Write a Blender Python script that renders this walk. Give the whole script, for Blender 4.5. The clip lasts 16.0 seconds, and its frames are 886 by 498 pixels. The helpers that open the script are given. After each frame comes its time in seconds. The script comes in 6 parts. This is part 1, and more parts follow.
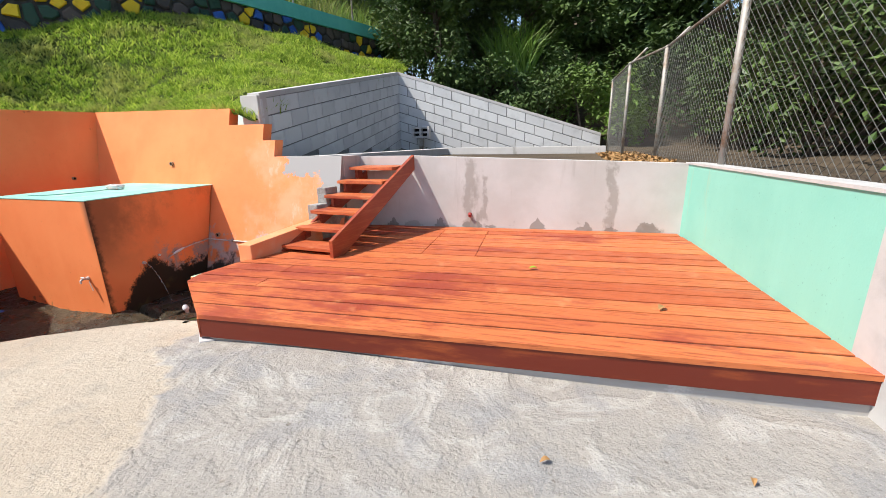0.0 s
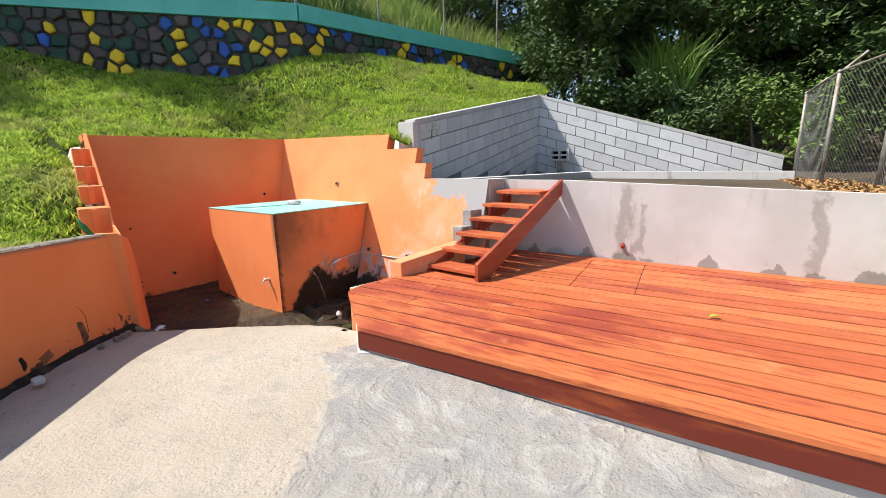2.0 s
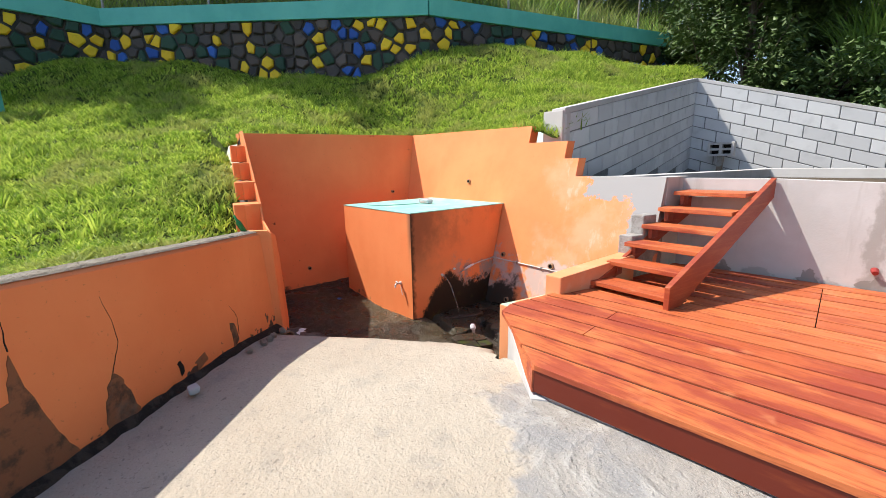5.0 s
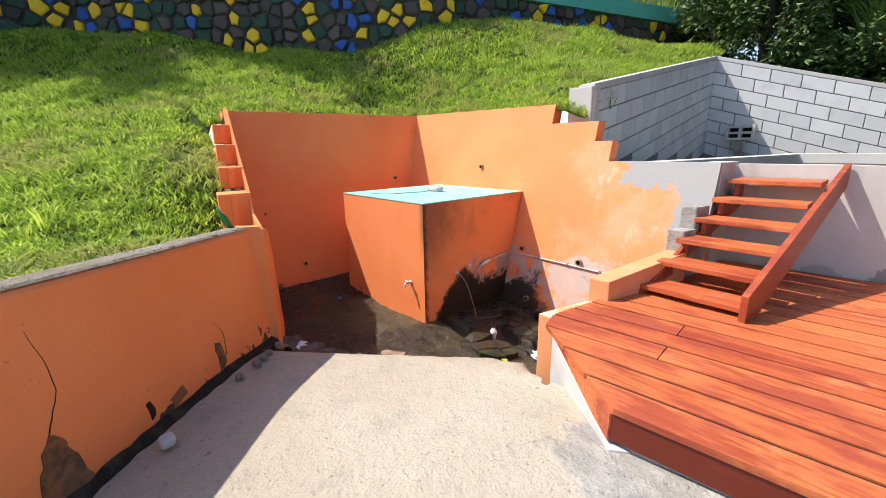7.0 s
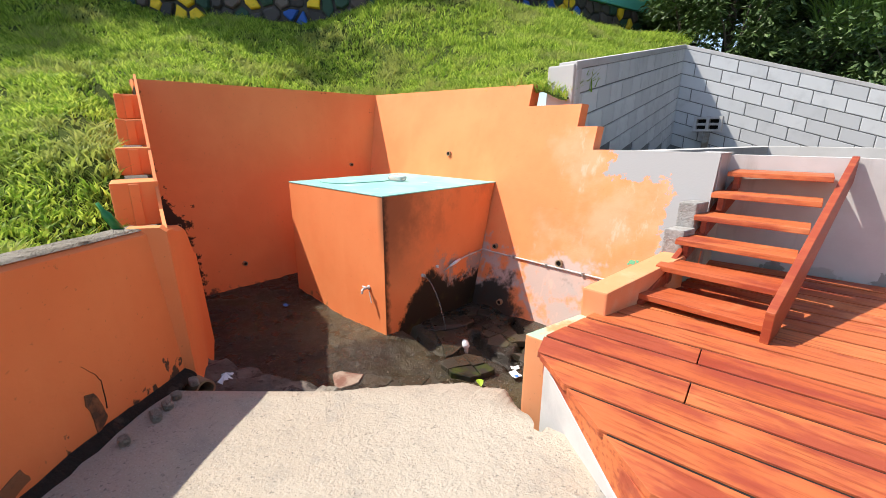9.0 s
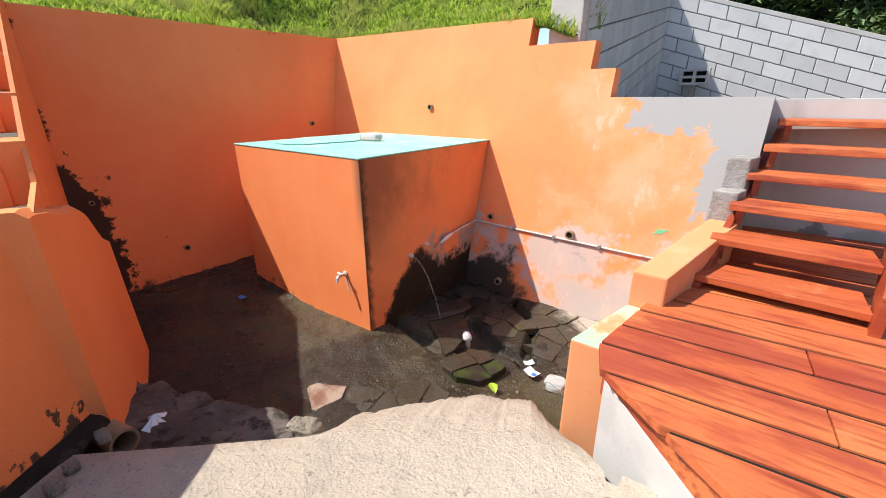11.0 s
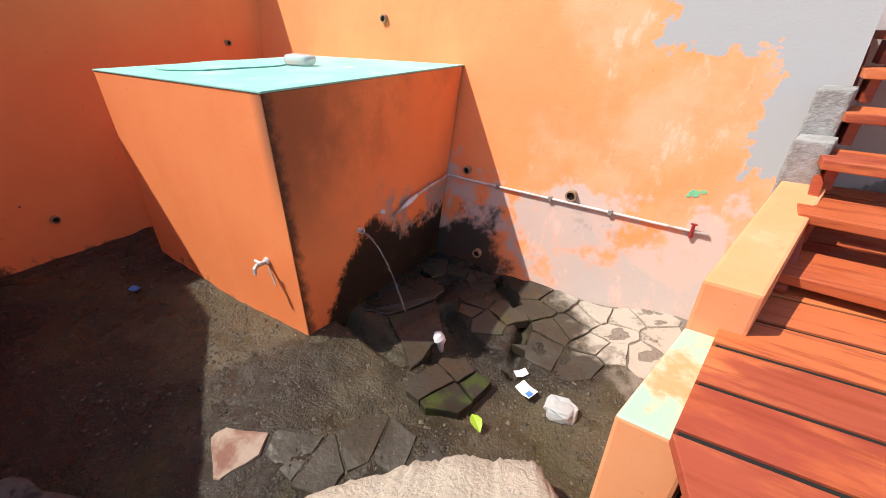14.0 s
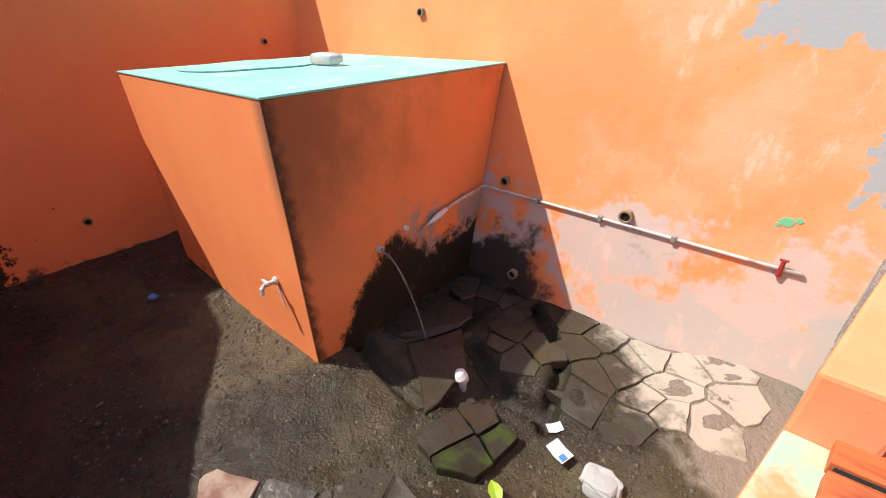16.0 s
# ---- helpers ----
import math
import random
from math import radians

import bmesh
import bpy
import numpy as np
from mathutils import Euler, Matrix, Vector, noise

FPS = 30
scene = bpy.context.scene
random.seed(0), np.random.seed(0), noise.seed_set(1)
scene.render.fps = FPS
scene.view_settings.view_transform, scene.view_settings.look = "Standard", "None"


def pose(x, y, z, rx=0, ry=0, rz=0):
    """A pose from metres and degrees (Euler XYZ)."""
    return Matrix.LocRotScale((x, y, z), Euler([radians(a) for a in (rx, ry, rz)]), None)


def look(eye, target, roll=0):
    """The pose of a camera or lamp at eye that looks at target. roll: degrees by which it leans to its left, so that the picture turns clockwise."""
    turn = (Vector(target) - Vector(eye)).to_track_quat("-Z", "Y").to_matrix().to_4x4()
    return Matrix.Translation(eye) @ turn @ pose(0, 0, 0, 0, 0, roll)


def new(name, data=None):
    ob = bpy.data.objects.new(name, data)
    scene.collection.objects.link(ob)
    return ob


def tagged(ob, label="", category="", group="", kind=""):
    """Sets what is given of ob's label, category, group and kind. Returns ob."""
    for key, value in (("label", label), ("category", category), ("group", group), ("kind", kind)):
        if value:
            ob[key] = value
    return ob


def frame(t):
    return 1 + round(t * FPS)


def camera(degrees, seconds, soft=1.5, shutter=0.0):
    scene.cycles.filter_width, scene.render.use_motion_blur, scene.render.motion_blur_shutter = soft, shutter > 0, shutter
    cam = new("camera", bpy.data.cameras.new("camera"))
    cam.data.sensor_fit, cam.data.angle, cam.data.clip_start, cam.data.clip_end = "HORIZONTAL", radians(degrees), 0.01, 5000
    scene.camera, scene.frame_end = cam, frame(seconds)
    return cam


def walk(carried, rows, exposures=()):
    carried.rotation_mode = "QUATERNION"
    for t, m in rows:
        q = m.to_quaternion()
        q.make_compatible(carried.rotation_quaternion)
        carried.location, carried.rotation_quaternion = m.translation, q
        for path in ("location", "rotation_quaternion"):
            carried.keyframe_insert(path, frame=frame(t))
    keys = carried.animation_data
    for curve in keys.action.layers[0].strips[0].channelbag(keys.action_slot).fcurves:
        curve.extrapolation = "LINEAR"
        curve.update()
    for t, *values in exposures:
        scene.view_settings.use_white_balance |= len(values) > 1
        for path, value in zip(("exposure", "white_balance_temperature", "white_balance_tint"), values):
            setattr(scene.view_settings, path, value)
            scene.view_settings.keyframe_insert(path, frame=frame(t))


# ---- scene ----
cam = camera(95.6, 16.0, soft=0.5)
PATH = [
    (0, (5.082, -3.012, 1.366), (4.497, -1.172, 0.846), -1.1),
    (0.5, (5.03, -3.021, 1.369), (4.281, -1.235, 0.87), -1.0),
    (1, (4.952, -3.009, 1.364), (4.056, -1.284, 0.893), -0.8),
    (1.5, (4.86, -2.989, 1.371), (3.846, -1.322, 0.932), -0.8),
    (2, (4.759, -2.986, 1.395), (3.638, -1.382, 0.984), -0.8),
    (2.5, (4.654, -2.985, 1.388), (3.431, -1.45, 1.004), -0.9),
    (3, (4.554, -2.96, 1.38), (3.243, -1.496, 1.007), -0.8),
    (3.5, (4.404, -2.897, 1.382), (3.021, -1.5, 1.012), -0.8),
    (4, (4.252, -2.844, 1.374), (2.812, -1.509, 0.998), -0.8),
    (4.5, (4.059, -2.829, 1.369), (2.586, -1.532, 0.98), -0.9),
    (5, (3.885, -2.825, 1.365), (2.4, -1.549, 0.955), -1.0),
    (7.5, (3.12, -2.564, 1.346), (1.703, -1.244, 0.845), -0.5),
    (8, (3.014, -2.464, 1.327), (1.632, -1.112, 0.811), -0.3),
    (8.5, (2.889, -2.33, 1.333), (1.549, -0.942, 0.805), 0.0),
    (9, (2.764, -2.23, 1.309), (1.465, -0.808, 0.771), 0.4),
    (11.5, (1.976, -1.767, 1.165), (0.888, -0.271, 0.403), -0.2),
    (12, (1.855, -1.681, 1.157), (0.815, -0.188, 0.327), -0.2),
    (12.5, (1.794, -1.557, 1.116), (0.79, -0.07, 0.231), -0.1),
    (13, (1.77, -1.402, 1.085), (0.793, 0.08, 0.163), 0.1),
    (13.5, (1.723, -1.262, 1.054), (0.769, 0.219, 0.106), 0.4),
    (14, (1.64, -1.095, 1.052), (0.69, 0.372, 0.081), 0.4),
    (14.5, (1.603, -0.95, 1.027), (0.629, 0.487, 0.033), 0.3),
    (15, (1.582, -0.812, 1.029), (0.554, 0.578, 0.022), -0.1),
    (15.5, (1.551, -0.777, 1.028), (0.472, 0.575, 0.023), -0.5),
    (16, (1.528, -0.766, 1.04), (0.404, 0.563, 0.054), -0.8),
]
walk(cam, [(t, look(eye, target, roll)) for t, eye, target, roll in PATH], exposures=((0.0, 0.48), (3.0, 0.58), (9.2, 0.60), (12.0, 0.56), (16.0, 0.48)))

# ---- world, sun ----
SUN = Vector((0.60, 0.40, -1.0)).normalized()
world = bpy.data.worlds.new("world")
scene.world = world
world.use_nodes = True
wn = world.node_tree.nodes
sky = wn.new("ShaderNodeTexSky")
sky.sky_type = "NISHITA"
sky.sun_disc = False
sky.sun_elevation = radians(54.2)
sky.sun_rotation = math.atan2(-SUN.x, -SUN.y)
wn["Background"].inputs["Strength"].default_value = 0.15
world.node_tree.links.new(sky.outputs["Color"], wn["Background"].inputs["Color"])
sun = new("sun", bpy.data.lights.new("sun", "SUN"))
sun.data.energy = 4.6
sun.data.angle = radians(0.6)
sun.data.color = (1.0, 0.95, 0.86)
sun.matrix_world = look((-30, -20, 45), Vector((-30, -20, 45)) + SUN)


# ---- materials ----
class Mat:
    """A small node builder around one Principled material."""

    def __init__(self, name, color, rough=0.8, metal=0.0, spec=0.4):
        self.m = bpy.data.materials.new(name)
        self.m.use_nodes = True
        self.nt = self.m.node_tree
        self.b = self.nt.nodes["Principled BSDF"]
        self.b.inputs["Base Color"].default_value = (*color, 1)
        self.b.inputs["Roughness"].default_value = rough
        self.b.inputs["Metallic"].default_value = metal
        self.b.inputs["Specular IOR Level"].default_value = spec
        self.col = (*color, 1)
        self.pos = self.nt.nodes.new("ShaderNodeNewGeometry").outputs["Position"]

    def put(self, node, name, v):
        if isinstance(v, bpy.types.NodeSocket):
            self.nt.links.new(v, node.inputs[name])
        else:
            node.inputs[name].default_value = v

    def scaled(self, s):
        n = self.nt.nodes.new("ShaderNodeVectorMath")
        n.operation = "MULTIPLY"
        self.nt.links.new(self.pos, n.inputs[0])
        n.inputs[1].default_value = s
        return n.outputs[0]

    def noise(self, scale, detail=5.0, rough=0.6, stretch=None, warp=0.0):
        n = self.nt.nodes.new("ShaderNodeTexNoise")
        self.put(n, "Vector", self.scaled(stretch) if stretch else self.pos)
        n.inputs["Scale"].default_value = scale
        n.inputs["Detail"].default_value = detail
        n.inputs["Roughness"].default_value = rough
        n.inputs["Distortion"].default_value = warp
        return n.outputs["Fac"]

    def voronoi(self, scale, out="Distance", feature="F1", stretch=None):
        n = self.nt.nodes.new("ShaderNodeTexVoronoi")
        n.feature = feature
        self.put(n, "Vector", self.scaled(stretch) if stretch else self.pos)
        n.inputs["Scale"].default_value = scale
        return n.outputs[out]

    def axis(self, k):
        n = self.nt.nodes.new("ShaderNodeSeparateXYZ")
        self.nt.links.new(self.pos, n.inputs[0])
        return n.outputs[k]

    def rnd(self):
        return self.nt.nodes.new("ShaderNodeObjectInfo").outputs["Random"]

    def island(self):
        return self.nt.nodes.new("ShaderNodeNewGeometry").outputs["Random Per Island"]

    def ramp(self, v, a, b, lo=0.0, hi=1.0):
        n = self.nt.nodes.new("ShaderNodeMapRange")
        n.interpolation_type = "SMOOTHSTEP"
        self.put(n, "Value", v)
        for k, x in (("From Min", a), ("From Max", b), ("To Min", lo), ("To Max", hi)):
            n.inputs[k].default_value = x
        return n.outputs["Result"]

    def math(self, op, a, b):
        n = self.nt.nodes.new("ShaderNodeMath")
        n.operation = op
        for k, v in ((0, a), (1, b)):
            self.put(n, k, v)
        return n.outputs[0]

    def mix(self, fac, b, how="MIX"):
        """Lays colour b over the colour so far, by fac."""
        n = self.nt.nodes.new("ShaderNodeMix")
        n.data_type, n.blend_type = "RGBA", how
        self.put(n, 0, fac)
        self.put(n, 6, self.col)
        self.put(n, 7, b if isinstance(b, bpy.types.NodeSocket) else (*b, 1))
        self.col = n.outputs[2]
        self.nt.links.new(self.col, self.b.inputs["Base Color"])
        return self

    def rough(self, v):
        self.put(self.b, "Roughness", v)
        return self

    def bump(self, v, strength=0.3, dist=0.01):
        n = self.nt.nodes.new("ShaderNodeBump")
        n.inputs["Strength"].default_value = strength
        n.inputs["Distance"].default_value = dist
        self.put(n, "Height", v)
        old = self.b.inputs["Normal"]
        if old.is_linked:
            self.nt.links.new(old.links[0].from_socket, n.inputs["Normal"])
        self.nt.links.new(n.outputs[0], old)
        return self


def painted(name, color, deep):
    m = Mat(name, color, 0.62, spec=0.3)
    m.mix(m.ramp(m.noise(1.1), 0.35, 0.7), deep)
    m.mix(m.ramp(m.noise(0.9, stretch=(4, 4, 0.5)), 0.5, 0.8, 0, 0.18), tuple(min(1, c * 1.25 + 0.03) for c in color))
    m.mix(m.ramp(m.noise(38, 3), 0.66, 0.72, 0, 0.5), tuple(c * 0.55 for c in color))
    m.bump(m.noise(60, 4), 0.25, 0.004).bump(m.noise(6, 4), 0.2, 0.01)
    return m


ORANGE = (0.90, 0.292, 0.106)
ORANGE_DEEP = (0.84, 0.243, 0.082)


def grime_low(m, z0, z1, amount=0.9, color=(0.035, 0.028, 0.02)):
    """Ragged mould creeping up from the wet floor."""
    z = m.math("ADD", m.axis(2), m.ramp(m.noise(3.2, 6), 0.25, 0.75, -0.35, 0.35))
    m.mix(m.ramp(z, z0, z1, amount, 0.0), color)
    return m


orange = painted("orange_paint", ORANGE, ORANGE_DEEP)
orange.mix(orange.ramp(orange.noise(2.6, 6), 0.60, 0.72, 0, 0.18), (0.98, 0.44, 0.17))

# the long wall: paint worn to plaster above the pipe and near the stairs
worn = painted("worn_orange_paint", ORANGE, ORANGE_DEEP)
wear_x = worn.math("ADD", worn.axis(0), worn.ramp(worn.noise(1.7, 6), 0.25, 0.75, -1.0, 1.0))
worn.mix(worn.ramp(wear_x, 0.6, 2.0, 0, 0.55), (0.90, 0.42, 0.26))
low = worn.math("ADD", worn.axis(2), worn.ramp(worn.noise(2.4, 6), 0.25, 0.75, -0.30, 0.30))
bare = worn.ramp(low, -0.02, 0.10, 0.85, 0.0)
scar = worn.ramp(worn.noise(3.1, 6), 0.42, 0.52)
worn.mix(worn.math("MULTIPLY", bare, scar), (0.50, 0.43, 0.39))
worn.mix(worn.math("MULTIPLY", worn.ramp(low, -0.30, -0.16, 0.9, 0), worn.ramp(worn.axis(0), 0.9, 1.3)), (0.46, 0.405, 0.37))
pale = worn.math("MULTIPLY", worn.ramp(worn.noise(3.2, 8, 0.75, (2.0, 1, 0.8)), 0.54, 0.66), worn.ramp(wear_x, 0.7, 1.3))
worn.mix(worn.math("MULTIPLY", pale, 0.5), (0.86, 0.50, 0.38))
px = worn.math("ADD", worn.axis(0), worn.ramp(worn.noise(5, 6, 0.7), 0.25, 0.75, -0.10, 0.10))
pzv = worn.math("ADD", worn.axis(2), worn.ramp(worn.noise(4, 6, 0.7, (1.2, 1, 1)), 0.25, 0.75, -0.09, 0.09))
upper_patch = worn.math("MINIMUM", worn.math("SUBTRACT", px, 1.26), worn.math("SUBTRACT", pzv, 0.95))
side_patch = worn.math("MINIMUM", worn.math("SUBTRACT", px, 1.86), worn.math("SUBTRACT", pzv, 0.35))
worn.mix(worn.ramp(worn.math("MAXIMUM", upper_patch, side_patch), -0.006, 0.006), (0.37, 0.36, 0.355))
mold = worn.math("MULTIPLY", worn.ramp(low, -0.36, -0.18, 0.97, 0), worn.ramp(wear_x, 0.4, 0.95, 1, 0))
worn.mix(mold, (0.03, 0.025, 0.018))

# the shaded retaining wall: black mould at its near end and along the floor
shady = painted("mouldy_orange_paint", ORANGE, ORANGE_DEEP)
sy_m = shady.math("ADD", shady.axis(1), shady.ramp(shady.noise(7, 6, 0.7), 0.25, 0.75, -0.09, 0.09))
sy_m = shady.math("ADD", sy_m, shady.ramp(shady.axis(2), 0.30, 0.80, 0.0, 0.24))
shady.mix(shady.ramp(sy_m, -0.91, -0.88, 0.97, 0), (0.018, 0.014, 0.010))
sz_m = shady.math("ADD", shady.axis(2), shady.ramp(shady.noise(4, 6, 0.7), 0.25, 0.75, -0.10, 0.10))
shady.mix(shady.ramp(sz_m, -0.52, -0.47, 0.9, 0), (0.06, 0.048, 0.036))
shady.mix(shady.math("MULTIPLY", shady.ramp(shady.noise(5, 4, 0.6), 0.70, 0.72), 0.9), (0.10, 0.04, 0.02))

# the tank's shaded flank: darker towards front and top, moss round the spout
flank = painted("stained_orange_paint", ORANGE, ORANGE_DEEP)
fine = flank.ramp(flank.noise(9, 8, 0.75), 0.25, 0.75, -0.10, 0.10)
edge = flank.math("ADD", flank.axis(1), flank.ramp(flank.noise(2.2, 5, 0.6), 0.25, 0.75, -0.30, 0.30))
edge_tone = flank.math("MULTIPLY", flank.ramp(edge, -0.05, 0.85, 0.72, 0), flank.ramp(flank.axis(2), -0.25, 0.45, 0.0, 1.0))
flank.mix(edge_tone, (0.13, 0.050, 0.028))
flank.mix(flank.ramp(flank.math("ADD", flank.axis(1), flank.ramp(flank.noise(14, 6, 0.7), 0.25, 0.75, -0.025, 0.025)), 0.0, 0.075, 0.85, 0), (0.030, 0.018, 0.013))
top_blotch = flank.ramp(flank.noise(2.2, 7, 0.7, (1, 1, 0.8)), 0.48, 0.70, 0, 0.35)
flank.mix(flank.math("MULTIPLY", top_blotch, flank.ramp(flank.axis(2), 0.0, 0.6)), (0.22, 0.085, 0.045))
hump = flank.math("SUBTRACT", flank.axis(2), flank.ramp(flank.axis(1), -0.05, 0.58, -0.66, -0.06))
hump = flank.math("ADD", hump, flank.ramp(flank.axis(1), 0.66, 0.92, 0.0, 0.16))
hump = flank.math("ADD", hump, fine)
zone = flank.math("MULTIPLY", flank.ramp(hump, 0.16, 0.30, 0.9, 0), flank.ramp(flank.axis(1), 0.60, 0.85))
flank.mix(flank.math("MULTIPLY", zone, flank.ramp(flank.noise(5, 6, 0.7), 0.40, 0.52)), (0.33, 0.29, 0.27))
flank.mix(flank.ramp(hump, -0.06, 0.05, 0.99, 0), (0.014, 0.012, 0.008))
flank.mix(flank.math("MULTIPLY", flank.ramp(hump, -0.32, -0.14, 0.5, 0), flank.ramp(flank.noise(4, 5), 0.52, 0.62)), (0.07, 0.06, 0.018))

plinth = painted("tank_front_paint", ORANGE, ORANGE_DEEP)
grime_low(plinth, -0.80, -0.66, 0.9, (0.09, 0.10, 0.03))
plinth.mix(plinth.math("MULTIPLY", plinth.ramp(plinth.axis(0), -0.10, 0.0, 0, 0.8), plinth.ramp(plinth.axis(2), 0.1, 0.6)), (0.22, 0.10, 0.06))

low_wall = painted("low_wall_paint", ORANGE, ORANGE_DEEP)
lowz = low_wall.math("ADD", low_wall.axis(2), low_wall.ramp(low_wall.noise(5, 6), 0.25, 0.75, -0.28, 0.28))
low_wall.mix(low_wall.ramp(lowz, -0.13, -0.09, 0.95, 0), (0.05, 0.04, 0.032))

cement = Mat("cement_plaster", (0.52, 0.50, 0.48), 0.85, spec=0.25)
cement.mix(cement.ramp(cement.noise(1.3, 6), 0.35, 0.7), (0.61, 0.59, 0.575))
cement.mix(cement.ramp(cement.noise(1.2, 5, 0.6, (4, 4, 0.5)), 0.58, 0.72, 0, 0.45), (0.36, 0.335, 0.305))
damp = cement.math("ADD", cement.axis(2), cement.ramp(cement.noise(2.6, 5), 0.3, 0.7, -0.22, 0.22))
cement.mix(cement.ramp(damp, 0.06, 0.12, 0.5, 0), (0.28, 0.26, 0.24))
for sx, half, top in ((3.76, 0.075, 1.1), (3.93, 0.04, 0.8), (5.58, 0.06, 1.0)):
    run_x = cement.math("ABSOLUTE", cement.math("SUBTRACT", cement.math("ADD", cement.axis(0), cement.ramp(cement.noise(4, 5, 0.6, (1, 1, 0.6)), 0.25, 0.75, -0.09, 0.09)), sx), 0)
    run_z = cement.math("ADD", cement.axis(2), cement.ramp(cement.noise(6, 5), 0.25, 0.75, -0.25, 0.25))
    spill = cement.math("MULTIPLY", cement.ramp(run_x, half * 0.4, half * 1.3, 0.6, 0), cement.ramp(run_z, top - 0.15, top + 0.1, 1, 0))
    cement.mix(cement.math("MULTIPLY", spill, cement.ramp(cement.axis(1), 2.1, 2.15)), (0.27, 0.245, 0.215))
for sx, r in ((2.64, 0.09), (3.34, 0.10), (3.80, 0.13), (4.08, 0.07), (4.69, 0.12), (5.30, 0.10), (5.62, 0.08), (6.04, 0.16)):
    far = cement.math("ADD", cement.math("ABSOLUTE", cement.math("SUBTRACT", cement.axis(0), sx), 0), cement.math("ABSOLUTE", cement.math("SUBTRACT", cement.axis(2), 0.20), 0))
    far = cement.math("ADD", far, cement.ramp(cement.noise(9, 5, 0.6), 0.25, 0.75, -0.05, 0.05))
    cement.mix(cement.math("MULTIPLY", cement.ramp(far, r * 0.92, r * 1.04, 0.7, 0), cement.ramp(cement.axis(1), 2.1, 2.15)), (0.20, 0.185, 0.165))
cement.bump(cement.noise(45, 5), 0.3, 0.004).bump(cement.noise(5, 4), 0.2, 0.01)

block = Mat("concrete_block", (0.60, 0.60, 0.60), 0.92, spec=0.2)
block.mix(block.rnd(), (0.72, 0.72, 0.715))
block.mix(block.ramp(block.noise(3, 5), 0.5, 0.75, 0, 0.4), (0.42, 0.42, 0.42))
block.bump(block.noise(120, 3), 0.4, 0.004)
raw = Mat("raw_weathered_block", (0.30, 0.285, 0.26), 0.95, spec=0.15)
raw.mix(raw.ramp(raw.noise(6, 7, 0.7), 0.40, 0.60), (0.42, 0.40, 0.375))
raw.mix(raw.ramp(raw.noise(14, 6, 0.7), 0.56, 0.66, 0, 0.6), (0.26, 0.24, 0.21))
raw.bump(raw.noise(45, 6, 0.7), 0.9, 0.012).bump(raw.noise(10, 5), 0.6, 0.02)
mortar = Mat("mortar", (0.20, 0.20, 0.20), 0.95, spec=0.2)
mortar.mix(mortar.ramp(mortar.noise(8), 0.4, 0.7), (0.30, 0.30, 0.295)).bump(mortar.noise(80), 0.3, 0.004)

slab_m = Mat("concrete_slab", (0.44, 0.372, 0.292), 0.88, spec=0.25)
slab_m.mix(slab_m.ramp(slab_m.noise(0.7, 6), 0.35, 0.7), (0.51, 0.446, 0.36))
slab_m.mix(slab_m.ramp(slab_m.noise(4.5, 7, 0.7), 0.5, 0.72, 0, 0.55), (0.30, 0.275, 0.24))
fresh_x = slab_m.math("ADD", slab_m.axis(0), slab_m.ramp(slab_m.noise(1.5, 5), 0.3, 0.7, -0.25, 0.25))
fresh_x = slab_m.math("ADD", fresh_x, slab_m.math("MULTIPLY", slab_m.axis(1), 0.72))
new_mix = slab_m.ramp(fresh_x, 1.56, 1.72)
slab_m.mix(slab_m.math("MULTIPLY", new_mix, 0.8), (0.325, 0.308, 0.287))
swirl = slab_m.noise(2.2, 3, 0.5, (1, 1, 1), 2.2)
slab_m.mix(slab_m.math("MULTIPLY", new_mix, slab_m.ramp(swirl, 0.52, 0.62, 0, 0.6)), (0.48, 0.455, 0.42))
far_zone = slab_m.math("MULTIPLY", new_mix, slab_m.ramp(slab_m.axis(1), -2.3, -1.5))
slab_m.mix(slab_m.math("MULTIPLY", far_zone, slab_m.ramp(slab_m.noise(3.0, 5), 0.45, 0.65, 0, 0.6)), (0.27, 0.27, 0.275))
slab_m.mix(slab_m.ramp(slab_m.noise(16, 4, 0.5), 0.68, 0.74, 0, 0.7), (0.18, 0.15, 0.12))
slab_m.mix(slab_m.ramp(slab_m.noise(90, 3, 0.6), 0.56, 0.70, 0, 0.45), (0.22, 0.205, 0.185))
slab_m.mix(slab_m.ramp(slab_m.noise(45, 4, 0.7), 0.60, 0.66, 0, 0.55), (0.16, 0.145, 0.125))
slab_m.mix(slab_m.ramp(slab_m.noise(150, 2, 0.6), 0.58, 0.66, 0, 0.4), (0.60, 0.55, 0.48))
slab_m.bump(slab_m.noise(70, 5), 1.0, 0.008).bump(slab_m.noise(14, 6, 0.7), 0.7, 0.03).bump(slab_m.math("MULTIPLY", swirl, new_mix), 0.6, 0.05)

broken = Mat("broken_concrete", (0.40, 0.345, 0.275), 0.95, spec=0.2)
broken.mix(broken.ramp(broken.noise(3, 7, 0.7), 0.4, 0.65), (0.50, 0.45, 0.375))
broken.mix(broken.ramp(broken.noise(9, 6), 0.55, 0.68, 0, 0.8), (0.17, 0.14, 0.11)).bump(broken.noise(28, 6, 0.7), 1.0, 0.03).bump(broken.noise(7, 6, 0.7), 0.8, 0.05)

